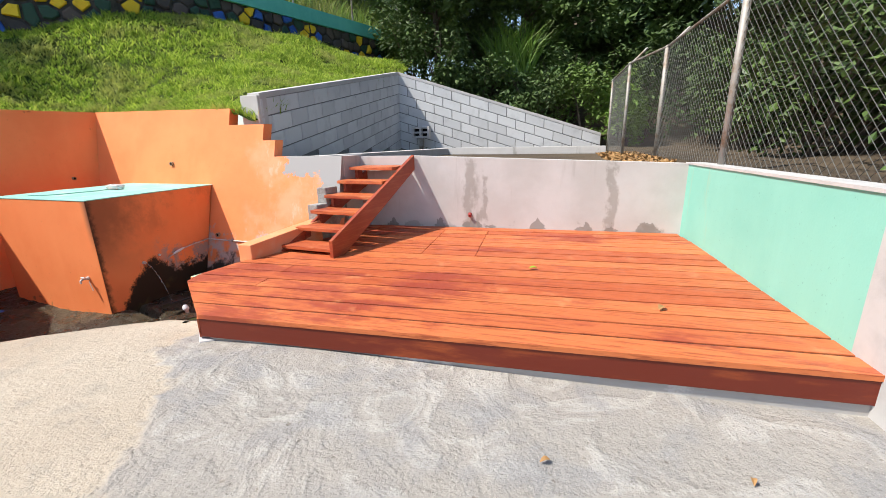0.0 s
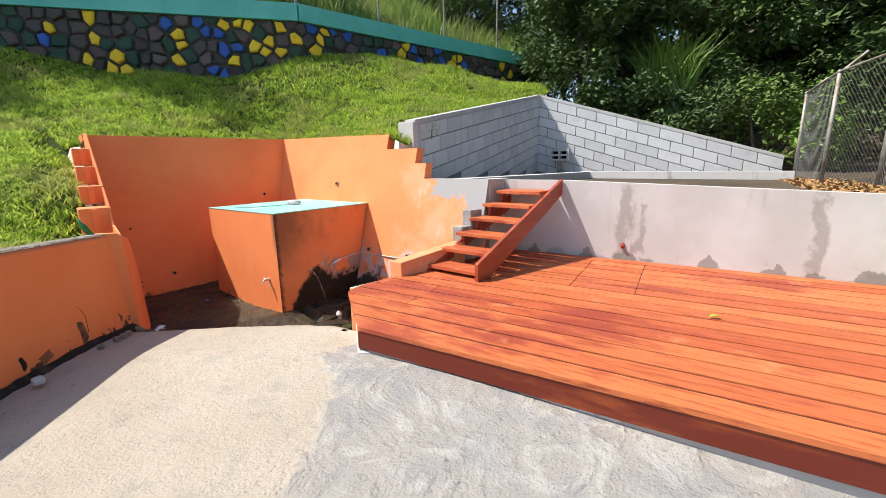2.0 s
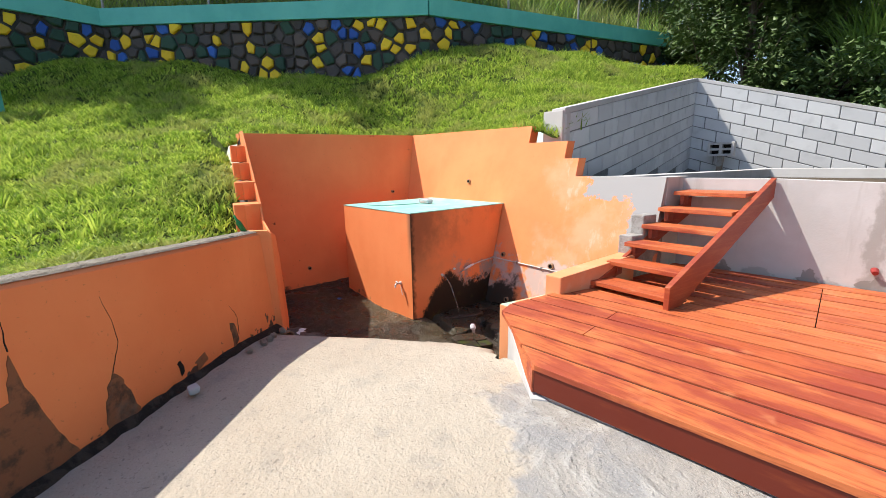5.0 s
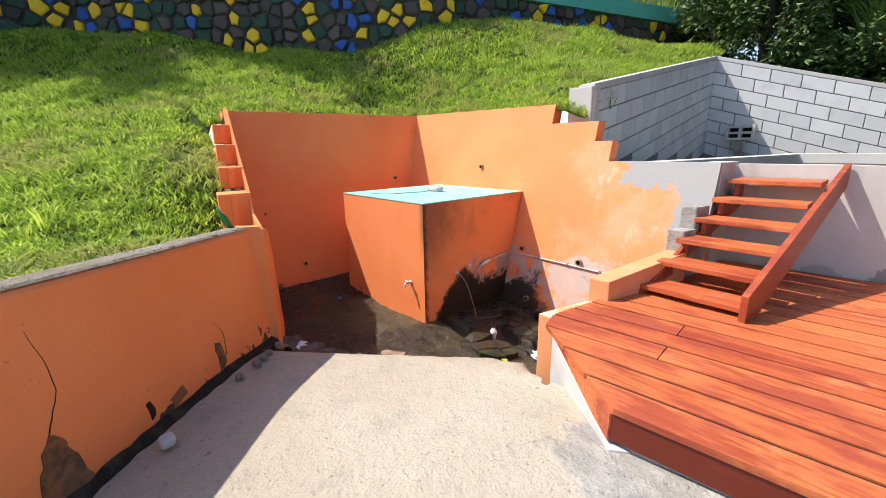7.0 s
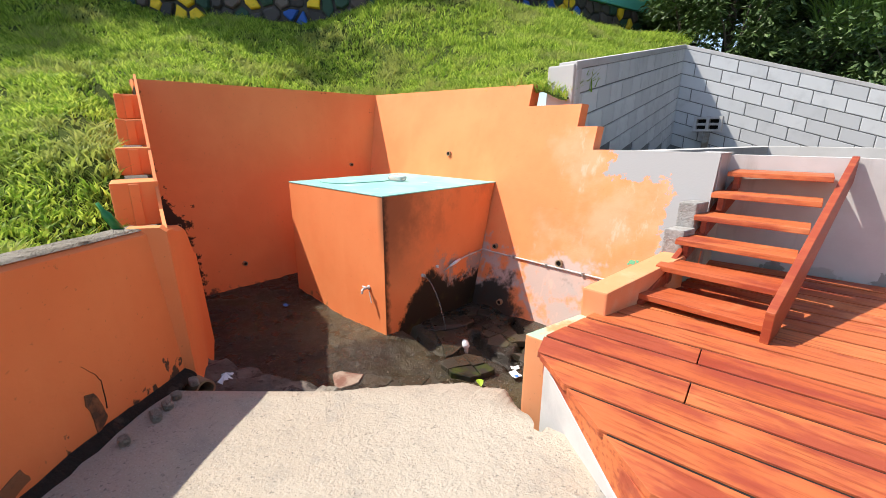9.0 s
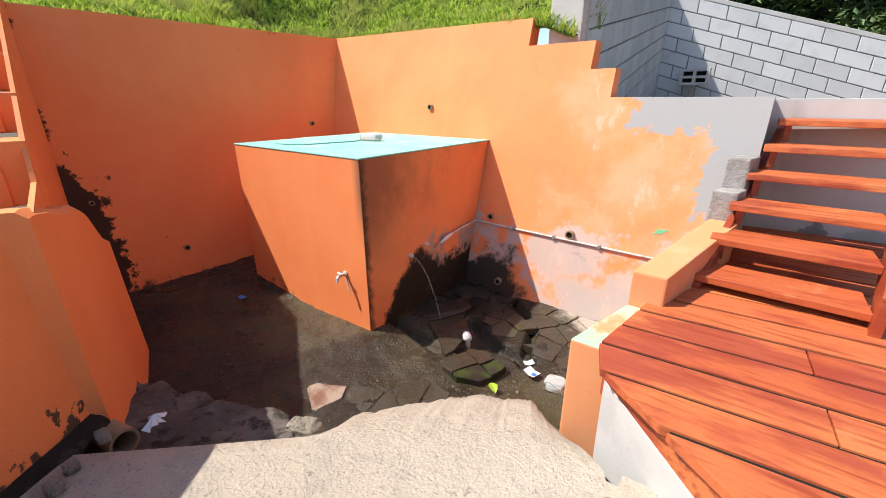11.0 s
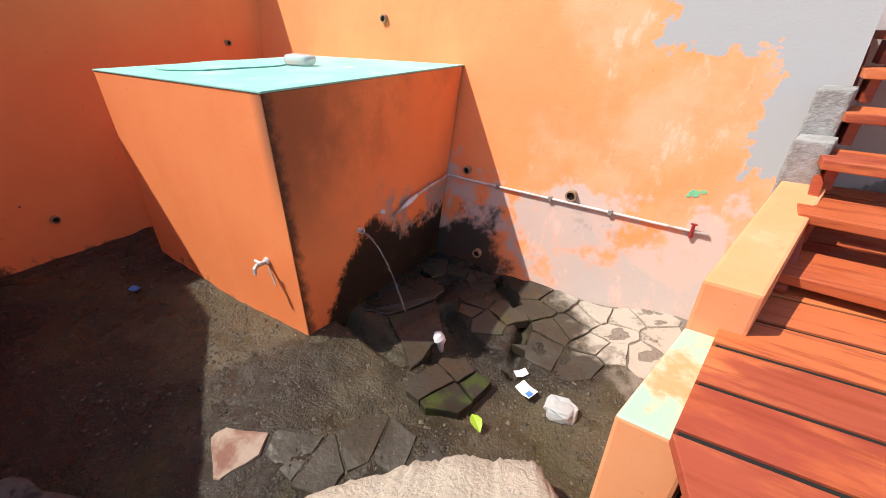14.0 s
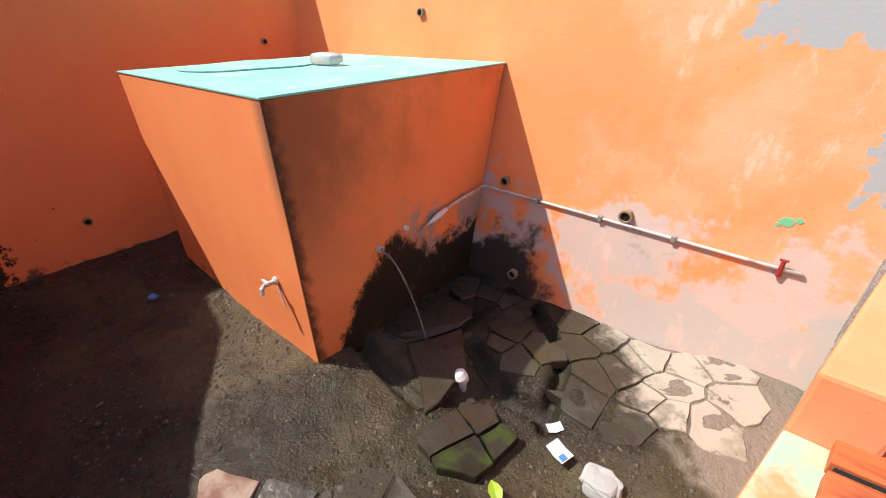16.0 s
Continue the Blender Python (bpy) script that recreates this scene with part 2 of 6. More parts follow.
wet = Mat("wet_basin_floor", (0.020, 0.014, 0.008), 0.35, spec=0.4)
wet.mix(wet.ramp(wet.noise(1.1, 6), 0.4, 0.62), (0.052, 0.039, 0.018))
wet.mix(wet.ramp(wet.noise(2.4, 6), 0.55, 0.68, 0, 0.6), (0.050, 0.043, 0.011))
wet.mix(wet.ramp(wet.noise(0.8, 5), 0.50, 0.60, 0, 0.6), (0.095, 0.073, 0.042))
wet.mix(wet.ramp(wet.voronoi(42), 0.10, 0.2, 0.45, 0), (0.20, 0.175, 0.14))
wet.mix(wet.ramp(wet.noise(120, 3, 0.6), 0.60, 0.68, 0, 0.35), (0.13, 0.11, 0.075))
wdry = wet.math("ADD", wet.math("ADD", wet.axis(0), wet.math("MULTIPLY", wet.axis(1), 0.9)), wet.ramp(wet.noise(5, 5), 0.25, 0.75, -0.12, 0.12))
wet.mix(wet.ramp(wdry, 2.20, 2.36), (0.21, 0.175, 0.14))
wet.rough(wet.ramp(wet.noise(4.5, 5), 0.35, 0.65, 0.20, 0.60))
wet.bump(wet.noise(75, 4, 0.6), 1.0, 0.010).bump(wet.noise(26, 5, 0.65), 0.8, 0.016).bump(wet.noise(7, 5), 0.4, 0.03)

flag = Mat("flagstone", (0.036, 0.030, 0.020), 0.5, spec=0.5)
flag.mix(flag.ramp(flag.rnd(), 0.3, 0.9, 0, 0.6), (0.062, 0.051, 0.035))
dry = flag.math("ADD", flag.math("ADD", flag.axis(0), flag.math("MULTIPLY", flag.axis(1), 0.9)), flag.ramp(flag.noise(4.5, 5), 0.25, 0.75, -0.16, 0.16))
flag.mix(flag.ramp(dry, 2.10, 2.32), (0.37, 0.325, 0.265))
flag.mix(flag.math("MULTIPLY", flag.ramp(dry, 2.10, 2.32), flag.ramp(flag.noise(11, 6, 0.7), 0.54, 0.64, 0, 0.7)), (0.13, 0.105, 0.08))
flag.mix(flag.ramp(flag.noise(2.7, 5), 0.56, 0.68, 0, 0.45), (0.05, 0.058, 0.012))
flag.rough(flag.math("MAXIMUM", flag.ramp(flag.noise(5), 0.35, 0.65, 0.16, 0.55), flag.ramp(dry, 2.10, 2.32, 0.0, 0.85))).bump(flag.noise(26, 6), 0.5, 0.012)
pale_flag = Mat("pale_flagstone", (0.30, 0.22, 0.165), 0.7)
pale_flag.mix(pale_flag.ramp(pale_flag.noise(6, 6), 0.45, 0.65), (0.17, 0.075, 0.05)).bump(pale_flag.noise(22, 6), 0.5, 0.012)
old = Mat("old_dark_concrete", (0.115, 0.096, 0.080), 0.9)
old.mix(old.ramp(old.noise(3, 7, 0.7), 0.42, 0.62), (0.20, 0.17, 0.145)).mix(old.ramp(old.noise(11, 6), 0.52, 0.62, 0, 0.8), (0.035, 0.028, 0.021)).bump(old.noise(26, 7, 0.7), 1.0, 0.03)
moss = Mat("mossy_stone", (0.020, 0.019, 0.013), 0.45)
moss.mix(moss.ramp(moss.noise(6, 6), 0.46, 0.62), (0.040, 0.055, 0.008)).mix(moss.ramp(moss.noise(9, 5), 0.55, 0.65), (0.03, 0.026, 0.02))
moss.rough(moss.ramp(moss.noise(3), 0.35, 0.65, 0.20, 0.65))
moss.bump(moss.noise(35, 6), 0.5, 0.010)

wood = Mat("red_stained_wood", (0.36, 0.055, 0.018), 0.42, spec=0.45)
wood.mix(wood.ramp(wood.rnd(), 0.0, 1.0, 0.35, 0.85), (0.64, 0.185, 0.058))
wood.mix(wood.ramp(wood.noise(1.0, 6, 0.65, (0.8, 2.6, 2.6)), 0.50, 0.62, 0, 0.75), (0.27, 0.035, 0.022))
wood.mix(wood.ramp(wood.noise(1.0, 6, 0.65, (3, 42, 42)), 0.48, 0.66, 0, 0.75), (0.27, 0.045, 0.015))
wood.mix(wood.ramp(wood.noise(2.6, 4, 0.6), 0.60, 0.72, 0, 0.5), (0.68, 0.27, 0.11))
wood.rough(wood.ramp(wood.noise(5, 4), 0.3, 0.7, 0.42, 0.68)).bump(wood.noise(1.0, 6, 0.7, (4, 60, 60)), 0.35, 0.003)
wood_y = Mat("red_stained_timber", (0.34, 0.060, 0.024), 0.42, spec=0.45)
wood_y.mix(wood_y.ramp(wood_y.noise(1.0, 5), 0.4, 0.66, 0, 0.8), (0.22, 0.030, 0.014))
wood_y.mix(wood_y.ramp(wood_y.noise(1.0, 6, 0.65, (3, 3, 38)), 0.45, 0.68, 0, 0.6), (0.46, 0.13, 0.045))
wood_y.bump(wood_y.noise(1.0, 6, 0.7, (4, 4, 60)), 0.3, 0.003)

turq = painted("turquoise_paint", (0.265, 0.60, 0.495), (0.225, 0.55, 0.455))
turq.mix(turq.ramp(turq.noise(1.0, 5, 0.6, (5, 5, 0.6)), 0.62, 0.72, 0, 0.3), (0.42, 0.45, 0.30))
turq_band = painted("turquoise_coping_paint", (0.15, 0.55, 0.46), (0.11, 0.46, 0.39))
turq_top = Mat("pale_turquoise_lid", (0.25, 0.54, 0.46), 0.7)
turq_top.mix(turq_top.ramp(turq_top.noise(2.5, 6), 0.4, 0.65), (0.33, 0.60, 0.52)).mix(turq_top.ramp(turq_top.noise(5, 6), 0.62, 0.7, 0, 0.6), (0.62, 0.50, 0.33))
turq_top.bump(turq_top.noise(30, 5), 0.4, 0.005)
cream = painted("cream_orange_paint", (0.78, 0.34, 0.17), (0.80, 0.28, 0.11))
cream.mix(cream.ramp(cream.noise(3.0, 6), 0.5, 0.66, 0, 0.6), (0.74, 0.43, 0.27))
chipped = painted("chipped_curb_paint", (0.74, 0.33, 0.16), (0.76, 0.28, 0.11))
chipped.mix(chipped.math("MULTIPLY", chipped.ramp(chipped.noise(4.2, 6), 0.34, 0.46, 0, 0.9), chipped.ramp(chipped.axis(2), 0.1440, 0.1465)), (0.34, 0.55, 0.40))
white_m = Mat("whitewash", (0.52, 0.51, 0.50), 0.85)
white_m.mix(white_m.ramp(white_m.noise(3, 6), 0.45, 0.7), (0.43, 0.425, 0.42)).bump(white_m.noise(50, 4), 0.3, 0.004)

grass_soil = Mat("grassy_soil", (0.055, 0.075, 0.016), 0.95, spec=0.1)
grass_soil.mix(grass_soil.ramp(grass_soil.noise(0.9, 6), 0.4, 0.65), (0.09, 0.125, 0.024))
grass_soil.mix(grass_soil.ramp(grass_soil.noise(2.3, 6), 0.58, 0.7, 0, 0.6), (0.12, 0.095, 0.045))
grass_soil.bump(grass_soil.noise(40, 6, 0.7), 1.0, 0.05)
blade = Mat("grass_blade", (0.22, 0.36, 0.036), 0.6, spec=0.25)
blade.mix(blade.ramp(blade.island(), 0.1, 0.95), (0.60, 0.70, 0.12)).mix(blade.ramp(blade.noise(3.2, 5, 0.7), 0.50, 0.60, 0, 0.6), (0.15, 0.24, 0.03)).mix(blade.ramp(blade.noise(1.1, 5), 0.5, 0.66, 0, 0.7), (0.40, 0.40, 0.13))
def translucent(m, share):
    """Lets some light through thin leaves."""
    t = m.nt.nodes.new("ShaderNodeBsdfTranslucent")
    m.put(t, "Color", m.col)
    x = m.nt.nodes.new("ShaderNodeMixShader")
    x.inputs[0].default_value = share
    m.nt.links.new(m.b.outputs[0], x.inputs[1])
    m.nt.links.new(t.outputs[0], x.inputs[2])
    m.nt.links.new(x.outputs[0], m.nt.nodes["Material Output"].inputs["Surface"])


translucent(blade, 0.45)
reed = Mat("tall_grass", (0.14, 0.24, 0.03), 0.6)
reed.mix(reed.island(), (0.34, 0.44, 0.09)).mix(reed.ramp(reed.noise(0.5), 0.45, 0.7), (0.38, 0.36, 0.13))
translucent(reed, 0.4)


def leafy(name, a, b):
    m = Mat(name, a, 0.5, spec=0.35)
    m.mix(m.island(), b)
    m.mix(m.ramp(m.noise(0.6), 0.4, 0.7, 0, 0.5), tuple(c * 0.6 for c in a))
    return m


leaf_dark = leafy("dark_leaf", (0.050, 0.095, 0.026), (0.11, 0.17, 0.042))
# dark_leaf darkened again: the woods' deep shade is put into the colour
leaf_shaded = leafy("deep_shade_leaf", (0.034, 0.066, 0.018), (0.07, 0.115, 0.03))
leaf_mid = leafy("green_leaf", (0.08, 0.14, 0.025), (0.15, 0.24, 0.045))
leaf_light = leafy("bright_leaf", (0.12, 0.22, 0.03), (0.20, 0.33, 0.05))
bark = Mat("bark", (0.09, 0.07, 0.05), 0.9)
bark.mix(bark.ramp(bark.noise(6, 6, 0.6, (2, 2, 0.4)), 0.4, 0.65), (0.16, 0.13, 0.10)).bump(bark.noise(20, 6, 0.7, (2, 2, 0.4)), 0.8, 0.02)
soil = Mat("dark_soil", (0.075, 0.055, 0.036), 0.95)
soil_wet = Mat("damp_black_dirt", (0.020, 0.015, 0.011), 0.9)
soil_wet.mix(soil_wet.ramp(soil_wet.noise(9, 6), 0.5, 0.62), (0.055, 0.042, 0.032)).bump(soil_wet.noise(40, 6), 1.0, 0.02)
soil.mix(soil.ramp(soil.noise(1.5, 6), 0.4, 0.65), (0.11, 0.08, 0.05)).bump(soil.noise(14, 6), 0.8, 0.04)
steel = Mat("galvanised_steel", (0.36, 0.34, 0.31), 0.6, 0.35)
steel.mix(steel.ramp(steel.noise(5, 6), 0.45, 0.65), (0.24, 0.18, 0.13))
wire_m = Mat("fence_wire", (0.11, 0.11, 0.105), 0.6, 0.3)
pvc = Mat("white_plastic_pipe", (0.62, 0.58, 0.54), 0.55)
pvc.mix(pvc.ramp(pvc.noise(9, 5), 0.5, 0.65), (0.40, 0.33, 0.28))
black = Mat("dark_hole", (0.012, 0.010, 0.008), 0.9)
tan = Mat("clay_pipe_rim", (0.33, 0.22, 0.13), 0.7)
white_p = Mat("white_scrap", (0.78, 0.78, 0.78), 0.6)
blue_p = Mat("blue_print", (0.06, 0.20, 0.55), 0.6)
red_m = Mat("red_valve", (0.30, 0.035, 0.03), 0.5)
yellow_leaf = Mat("yellow_green_leaf", (0.28, 0.42, 0.03), 0.5)
brown_leaf = Mat("dry_leaf", (0.30, 0.15, 0.05), 0.7)
brown_leaf.mix(brown_leaf.island(), (0.45, 0.27, 0.11))
clear = Mat("clear_plastic", (0.80, 0.84, 0.84), 0.25)
clear.b.inputs["Transmission Weight"].default_value = 0.55
green_glass = Mat("green_bottle_glass", (0.03, 0.20, 0.05), 0.15)
water_m = Mat("water", (0.90, 0.95, 0.95), 0.05)
water_m.b.inputs["Transmission Weight"].default_value = 0.9
water_m.b.inputs["IOR"].default_value = 1.33
green_p = Mat("green_paint_splash", (0.16, 0.46, 0.24), 0.6)


# ---- building helpers ----
def mesh_from(name, verts, faces, mat, smooth=False):
    me = bpy.data.meshes.new(name)
    me.from_pydata([tuple(v) for v in verts], [], faces)
    me.materials.append(mat.m)
    if smooth:
        me.shade_smooth()
    me.update()
    return me


def from_bm(name, bm, mat, smooth=False):
    bmesh.ops.recalc_face_normals(bm, faces=bm.faces)
    me = bpy.data.meshes.new(name)
    bm.to_mesh(me)
    bm.free()
    me.materials.append(mat.m)
    if smooth:
        me.shade_smooth()
    return me


def part(name, bm, material, parent, label="", smooth=False):
    ob = new(name, from_bm(name, bm, material, smooth) if isinstance(bm, bmesh.types.BMesh) else bm)
    ob.parent = parent
    if label:
        ob["label"] = label
    return ob


def thing(name, bm, material, label, category, group="", kind="", smooth=False):
    ob = new(name, from_bm(name, bm, material, smooth) if isinstance(bm, bmesh.types.BMesh) else bm)
    return tagged(ob, label, category, group, kind)


def empty(name, label, category, at=(0, 0, 0), group="", kind=""):
    ob = new(name)
    ob.location = at
    return tagged(ob, label, category, group, kind)


def add_prism(bm, pts, shift, bevel=0.0):
    """A solid between a polygon and its copy moved by shift."""
    a = [bm.verts.new(p) for p in pts]
    b = [bm.verts.new(Vector(p) + Vector(shift)) for p in pts]
    n = len(pts)
    fs = [bm.faces.new(a), bm.faces.new(list(reversed(b)))]
    for i in range(n):
        fs.append(bm.faces.new((a[i], b[i], b[(i + 1) % n], a[(i + 1) % n])))
    if bevel:
        es = list({e for f in fs for e in f.edges})
        bmesh.ops.bevel(bm, geom=es, offset=bevel, segments=2, affect="EDGES", profile=0.6)
    return bm


def prism(pts, shift, bevel=0.0):
    return add_prism(bmesh.new(), pts, shift, bevel)


def add_box(bm, lo, hi, bevel=0.0, m=None):
    c = [(lo[0], lo[1], lo[2]), (hi[0], lo[1], lo[2]), (hi[0], hi[1], lo[2]), (lo[0], hi[1], lo[2])]
    if m:
        q = [m @ Vector(p) for p in c]
        return add_prism(bm, q, m.to_3x3() @ Vector((0, 0, hi[2] - lo[2])), bevel)
    return add_prism(bm, c, (0, 0, hi[2] - lo[2]), bevel)


def box(lo, hi, bevel=0.0, m=None):
    return add_box(bmesh.new(), lo, hi, bevel, m)


def add_tube(bm, path, radii, sides=8, caps=True):
    path = [Vector(p) for p in path]
    if not isinstance(radii, (list, tuple)):
        radii = [radii] * len(path)
    rings = []
    for i, p in enumerate(path):
        d = (path[min(i + 1, len(path) - 1)] - path[max(i - 1, 0)]).normalized()
        q = d.to_track_quat("Z", "Y")
        rings.append([bm.verts.new(p + q @ Vector((math.cos(a) * radii[i], math.sin(a) * radii[i], 0))) for a in (k * math.tau / sides for k in range(sides))])
    for r, s in zip(rings, rings[1:]):
        for k in range(sides):
            bm.faces.new((r[k], r[(k + 1) % sides], s[(k + 1) % sides], s[k]))
    if caps:
        bm.faces.new(list(reversed(rings[0])))
        bm.faces.new(rings[-1])
    return bm


def tube(path, radii, sides=8):
    return add_tube(bmesh.new(), path, radii, sides)


def ring(center, axis, r, rin, depth, sides=14):
    """A short open pipe end: outer wall, rim and inner wall."""
    bm = bmesh.new()
    c, d = Vector(center), Vector(axis).normalized()
    q = d.to_track_quat("Z", "Y")
    loops = []
    for rad, off in ((r, -depth), (r, depth), (rin, depth), (rin, -depth)):
        loops.append([bm.verts.new(c + d * off + q @ Vector((math.cos(a) * rad, math.sin(a) * rad, 0))) for a in (k * math.tau / sides for k in range(sides))])
    for a, b in zip(loops, loops[1:] + loops[:1]):
        for k in range(sides):
            bm.faces.new((a[k], a[(k + 1) % sides], b[(k + 1) % sides], b[k]))
    return bm


def smooth01(a, b, x):
    t = min(1.0, max(0.0, (x - a) / (b - a)))
    return t * t * (3 - 2 * t)


def grid_mesh(name, f, us, vs, mat, keep=None, smooth=True):
    verts, faces = [], []
    for u in us:
        for v in vs:
            verts.append(f(u, v))
    n = len(vs)
    for i in range(len(us) - 1):
        for j in range(n - 1):
            if keep is None or keep((us[i] + us[i + 1]) / 2, (vs[j] + vs[j + 1]) / 2):
                faces.append((i * n + j, (i + 1) * n + j, (i + 1) * n + j + 1, i * n + j + 1))
    return mesh_from(name, verts, faces, mat, smooth)


def rock_mesh(name, size, mat, seed, flat=0.5, sub=2, rough=0.25):
    """An angular stone about its own centre."""
    bm = bmesh.new()
    bmesh.ops.create_icosphere(bm, subdivisions=sub, radius=1.0)
    off = Vector((seed * 7.3, seed * 3.1, seed * 1.7))
    for v in bm.verts:
        n = v.co.normalized()
        k = 1 + rough * noise.noise(n * 1.3 + off) + rough * 0.5 * noise.noise(n * 3 + off)
        p = n * k
        p = Vector([math.copysign(abs(c) ** 0.6, c) for c in p])
        v.co = Vector((p.x * size[0] / 2, p.y * size[1] / 2, p.z * size[2] / 2))
    return from_bm(name, bm, mat)


# ---- plan ----
def wall_y(z):
    """Face of the long orange wall, which leans back."""
    return 1.49 + 0.27 * z


def left_x(z):
    """Face of the left orange wall, which leans back."""
    return -2.24 - 0.17 * z


FLOOR_Z = -0.60


def slab_z(x, y):
    v = (x - 1.83) * 0.45 - (y + 0.41) * 0.893
    return -0.14 * (1 - smooth01(-0.2, 1.3, v)) - 0.05 * (1 - smooth01(0, 2.5, x)) - 0.075 * smooth01(2.8, 6.5, x)


# water channels in the basin's paving: their lines and half widths
CHANNELS = (
    (((0.40, 1.42), (0.68, 1.18), (0.89, 1.00), (1.01, 0.82), (1.04, 0.66), (1.08, 0.52)), 0.038),
    (((0.50, 0.70), (0.66, 0.60), (0.84, 0.53), (1.04, 0.57)), 0.048),
    (((0.02, 0.27), (0.22, 0.24), (0.52, 0.21), (0.66, 0.36), (0.74, 0.52)), 0.050),
)


def near_channel(x, y):
    """Distance past the nearest channel's edge, and the way out of it."""
    best = (9.0, 0.0, 0.0)
    for line, half in CHANNELS:
        for (ax, ay), (bx, by) in zip(line, line[1:]):
            dx, dy = bx - ax, by - ay
            t = max(0.0, min(1.0, ((x - ax) * dx + (y - ay) * dy) / (dx * dx + dy * dy)))
            ox, oy = x - ax - t * dx, y - ay - t * dy
            d = math.hypot(ox, oy)
            if d - half < best[0]:
                best = (d - half, ox / (d + 1e-6), oy / (d + 1e-6))
    return best


def basin_base(x, y):
    z = FLOOR_Z + 0.12 * smooth01(-0.2, -2.2, x) + 0.06 * math.exp(-((x + 0.1) / 0.4) ** 2 - ((y + 0.05) / 0.4) ** 2)
    z -= 0.09 * math.exp(-((x - 1.10) / 0.36) ** 2 - ((y - 0.36) / 0.28) ** 2)
    z += 0.08 * smooth01(1.25, 1.70, x) * smooth01(0.5, 1.1, y)
    return z + 0.015 * noise.noise(Vector((x * 3, y * 3, 0)))


def basin_z(x, y):
    d = near_channel(x, y)[0]
    z = basin_base(x, y) - 0.085 * (1 - smooth01(-0.03, 0.025, d))
    z -= 0.05 * smooth01(0.55, 0.68, y) * smooth01(0.45, 0.30, x) * smooth01(1.15, 0.95, y) * smooth01(0.0, 0.05, x)
    return z + 0.010 * noise.noise(Vector((x * 9, y * 9, 4))) + 0.004 * noise.noise(Vector((x * 31, y * 31, 8)))


MOUNDS = ((-10.3, -3.0, 0.7), (-9, -0.6, 0.48), (-7.6, 1, -0.07), (-6, 2.6, 0.22), (-4.7, 4.3, 0.95), (-3.9, 6.2, 0.69), (-3.3, 8.4, -0.0), (-2.6, 10.6, -0.39), (-1.9, 12.8, -0.88), (-2.4, 4.6, 0.22), (-1.2, 6.5, -0.16), (-6.5, 0, -0.02))


def grass_z(x, y):
    u = -0.71 * x + 0.70 * y
    z = 1.40 + 0.37 * u
    z -= 0.72 * math.exp(-(((x + 2.9) / 1.5) ** 2 + ((y - 2.0) / 1.7) ** 2))
    z += 0.50 * math.exp(-(((x + 3.7) / 1.7) ** 2 + ((y - 5.9) / 2.2) ** 2))
    z -= 0.45 * math.exp(-(((x - 0) / 1.6) ** 2 + ((y - 8.6) / 2.5) ** 2))
    z += 0.35 * math.exp(-(((x - 1.2) / 1.3) ** 2 + ((y + 3.0) / 1.3) ** 2))
    z -= 0.42 * math.exp(-(((x + 0.35) / 0.75) ** 2 + ((y + 1.75) / 0.55) ** 2))
    if y > -1.3:
        z = min(z, 1.83 + 0.42 * math.hypot(max(0.0, y - 2.05), max(0.0, -2.62 - x)) + (0.3 if x > -2.62 and y < 2.0 else 0.0))
    else:
        back = -((x - 0.13) * 0.735 + (y + 1.75) * 0.678)
        z = min(z, 0.785 + 0.50 * max(0.0, back - 0.19))
    for cx, cy, h in MOUNDS:
        z += h * math.exp(-((x - cx) ** 2 + (y - cy) ** 2) / 2.25)
    z += 0.05 * noise.noise(Vector((x * 1.3, y * 1.3, 1))) + 0.03 * noise.noise(Vector((x * 4, y * 4, 2))) + 0.025 * noise.noise(Vector((x * 9, y * 9, 6))) - 0.04
    return z


def lin(a, b, n):
    return [a + (b - a) * i / n for i in range(n + 1)]

# ---- ground ----
def in_hill(x, y):
    """True on the grassy bank above the orange walls."""
    if y > wall_y(1.8) + 0.06:
        return x < 0.66 - 0.095 * (y - 1.8)
    if y > -1.30:
        return x < -2.62
    if x < 0.05:
        return y < -1.46 - 0.22 * (x + 1.8)
    return (x - 0.13) * 0.735 + (y + 1.75) * 0.678 < -0.23


sheet = new("ground", grid_mesh("ground", lambda u, v: (u, v, -1.6 + (0.0 if abs(u) < 60 and abs(v) < 60 else -2.0)), [-2500, -400, -60, 60, 400, 2500], [-2500, -400, -60, 60, 400, 2500], soil, smooth=False))
tagged(sheet, "dark bare soil reaching to the horizon", "ground", kind="structure")

hill = new("grass_bank", grid_mesh("grass_bank", lambda u, v: (u, v, grass_z(u, v)), lin(-16, 3.5, 280), lin(-12, 16, 380), grass_soil, in_hill))
tagged(hill, "sloping bank of bright green grass above the orange walls", "grass bank", kind="structure")


def slab_keep(x, y):
    return (x - 0.25) * 0.70 - (y + 1.79) * 0.71 > 0.03 and (x - 0.13) * 0.735 + (y + 1.75) * 0.678 > -0.38 and (x - 1.83) * 0.45 - (y + 0.41) * 0.893 > 0.245 or (x > 2.3 and y < -0.75)


slab_ob = new("concrete_slab", grid_mesh("concrete_slab", lambda u, v: (u, v, slab_z(u, v)), lin(-1.0, 12, 200), lin(-14, 0.4, 220), slab_m, slab_keep))
tagged(slab_ob, "weathered pale concrete slab with swirled trowel marks", "pavement", kind="structure")

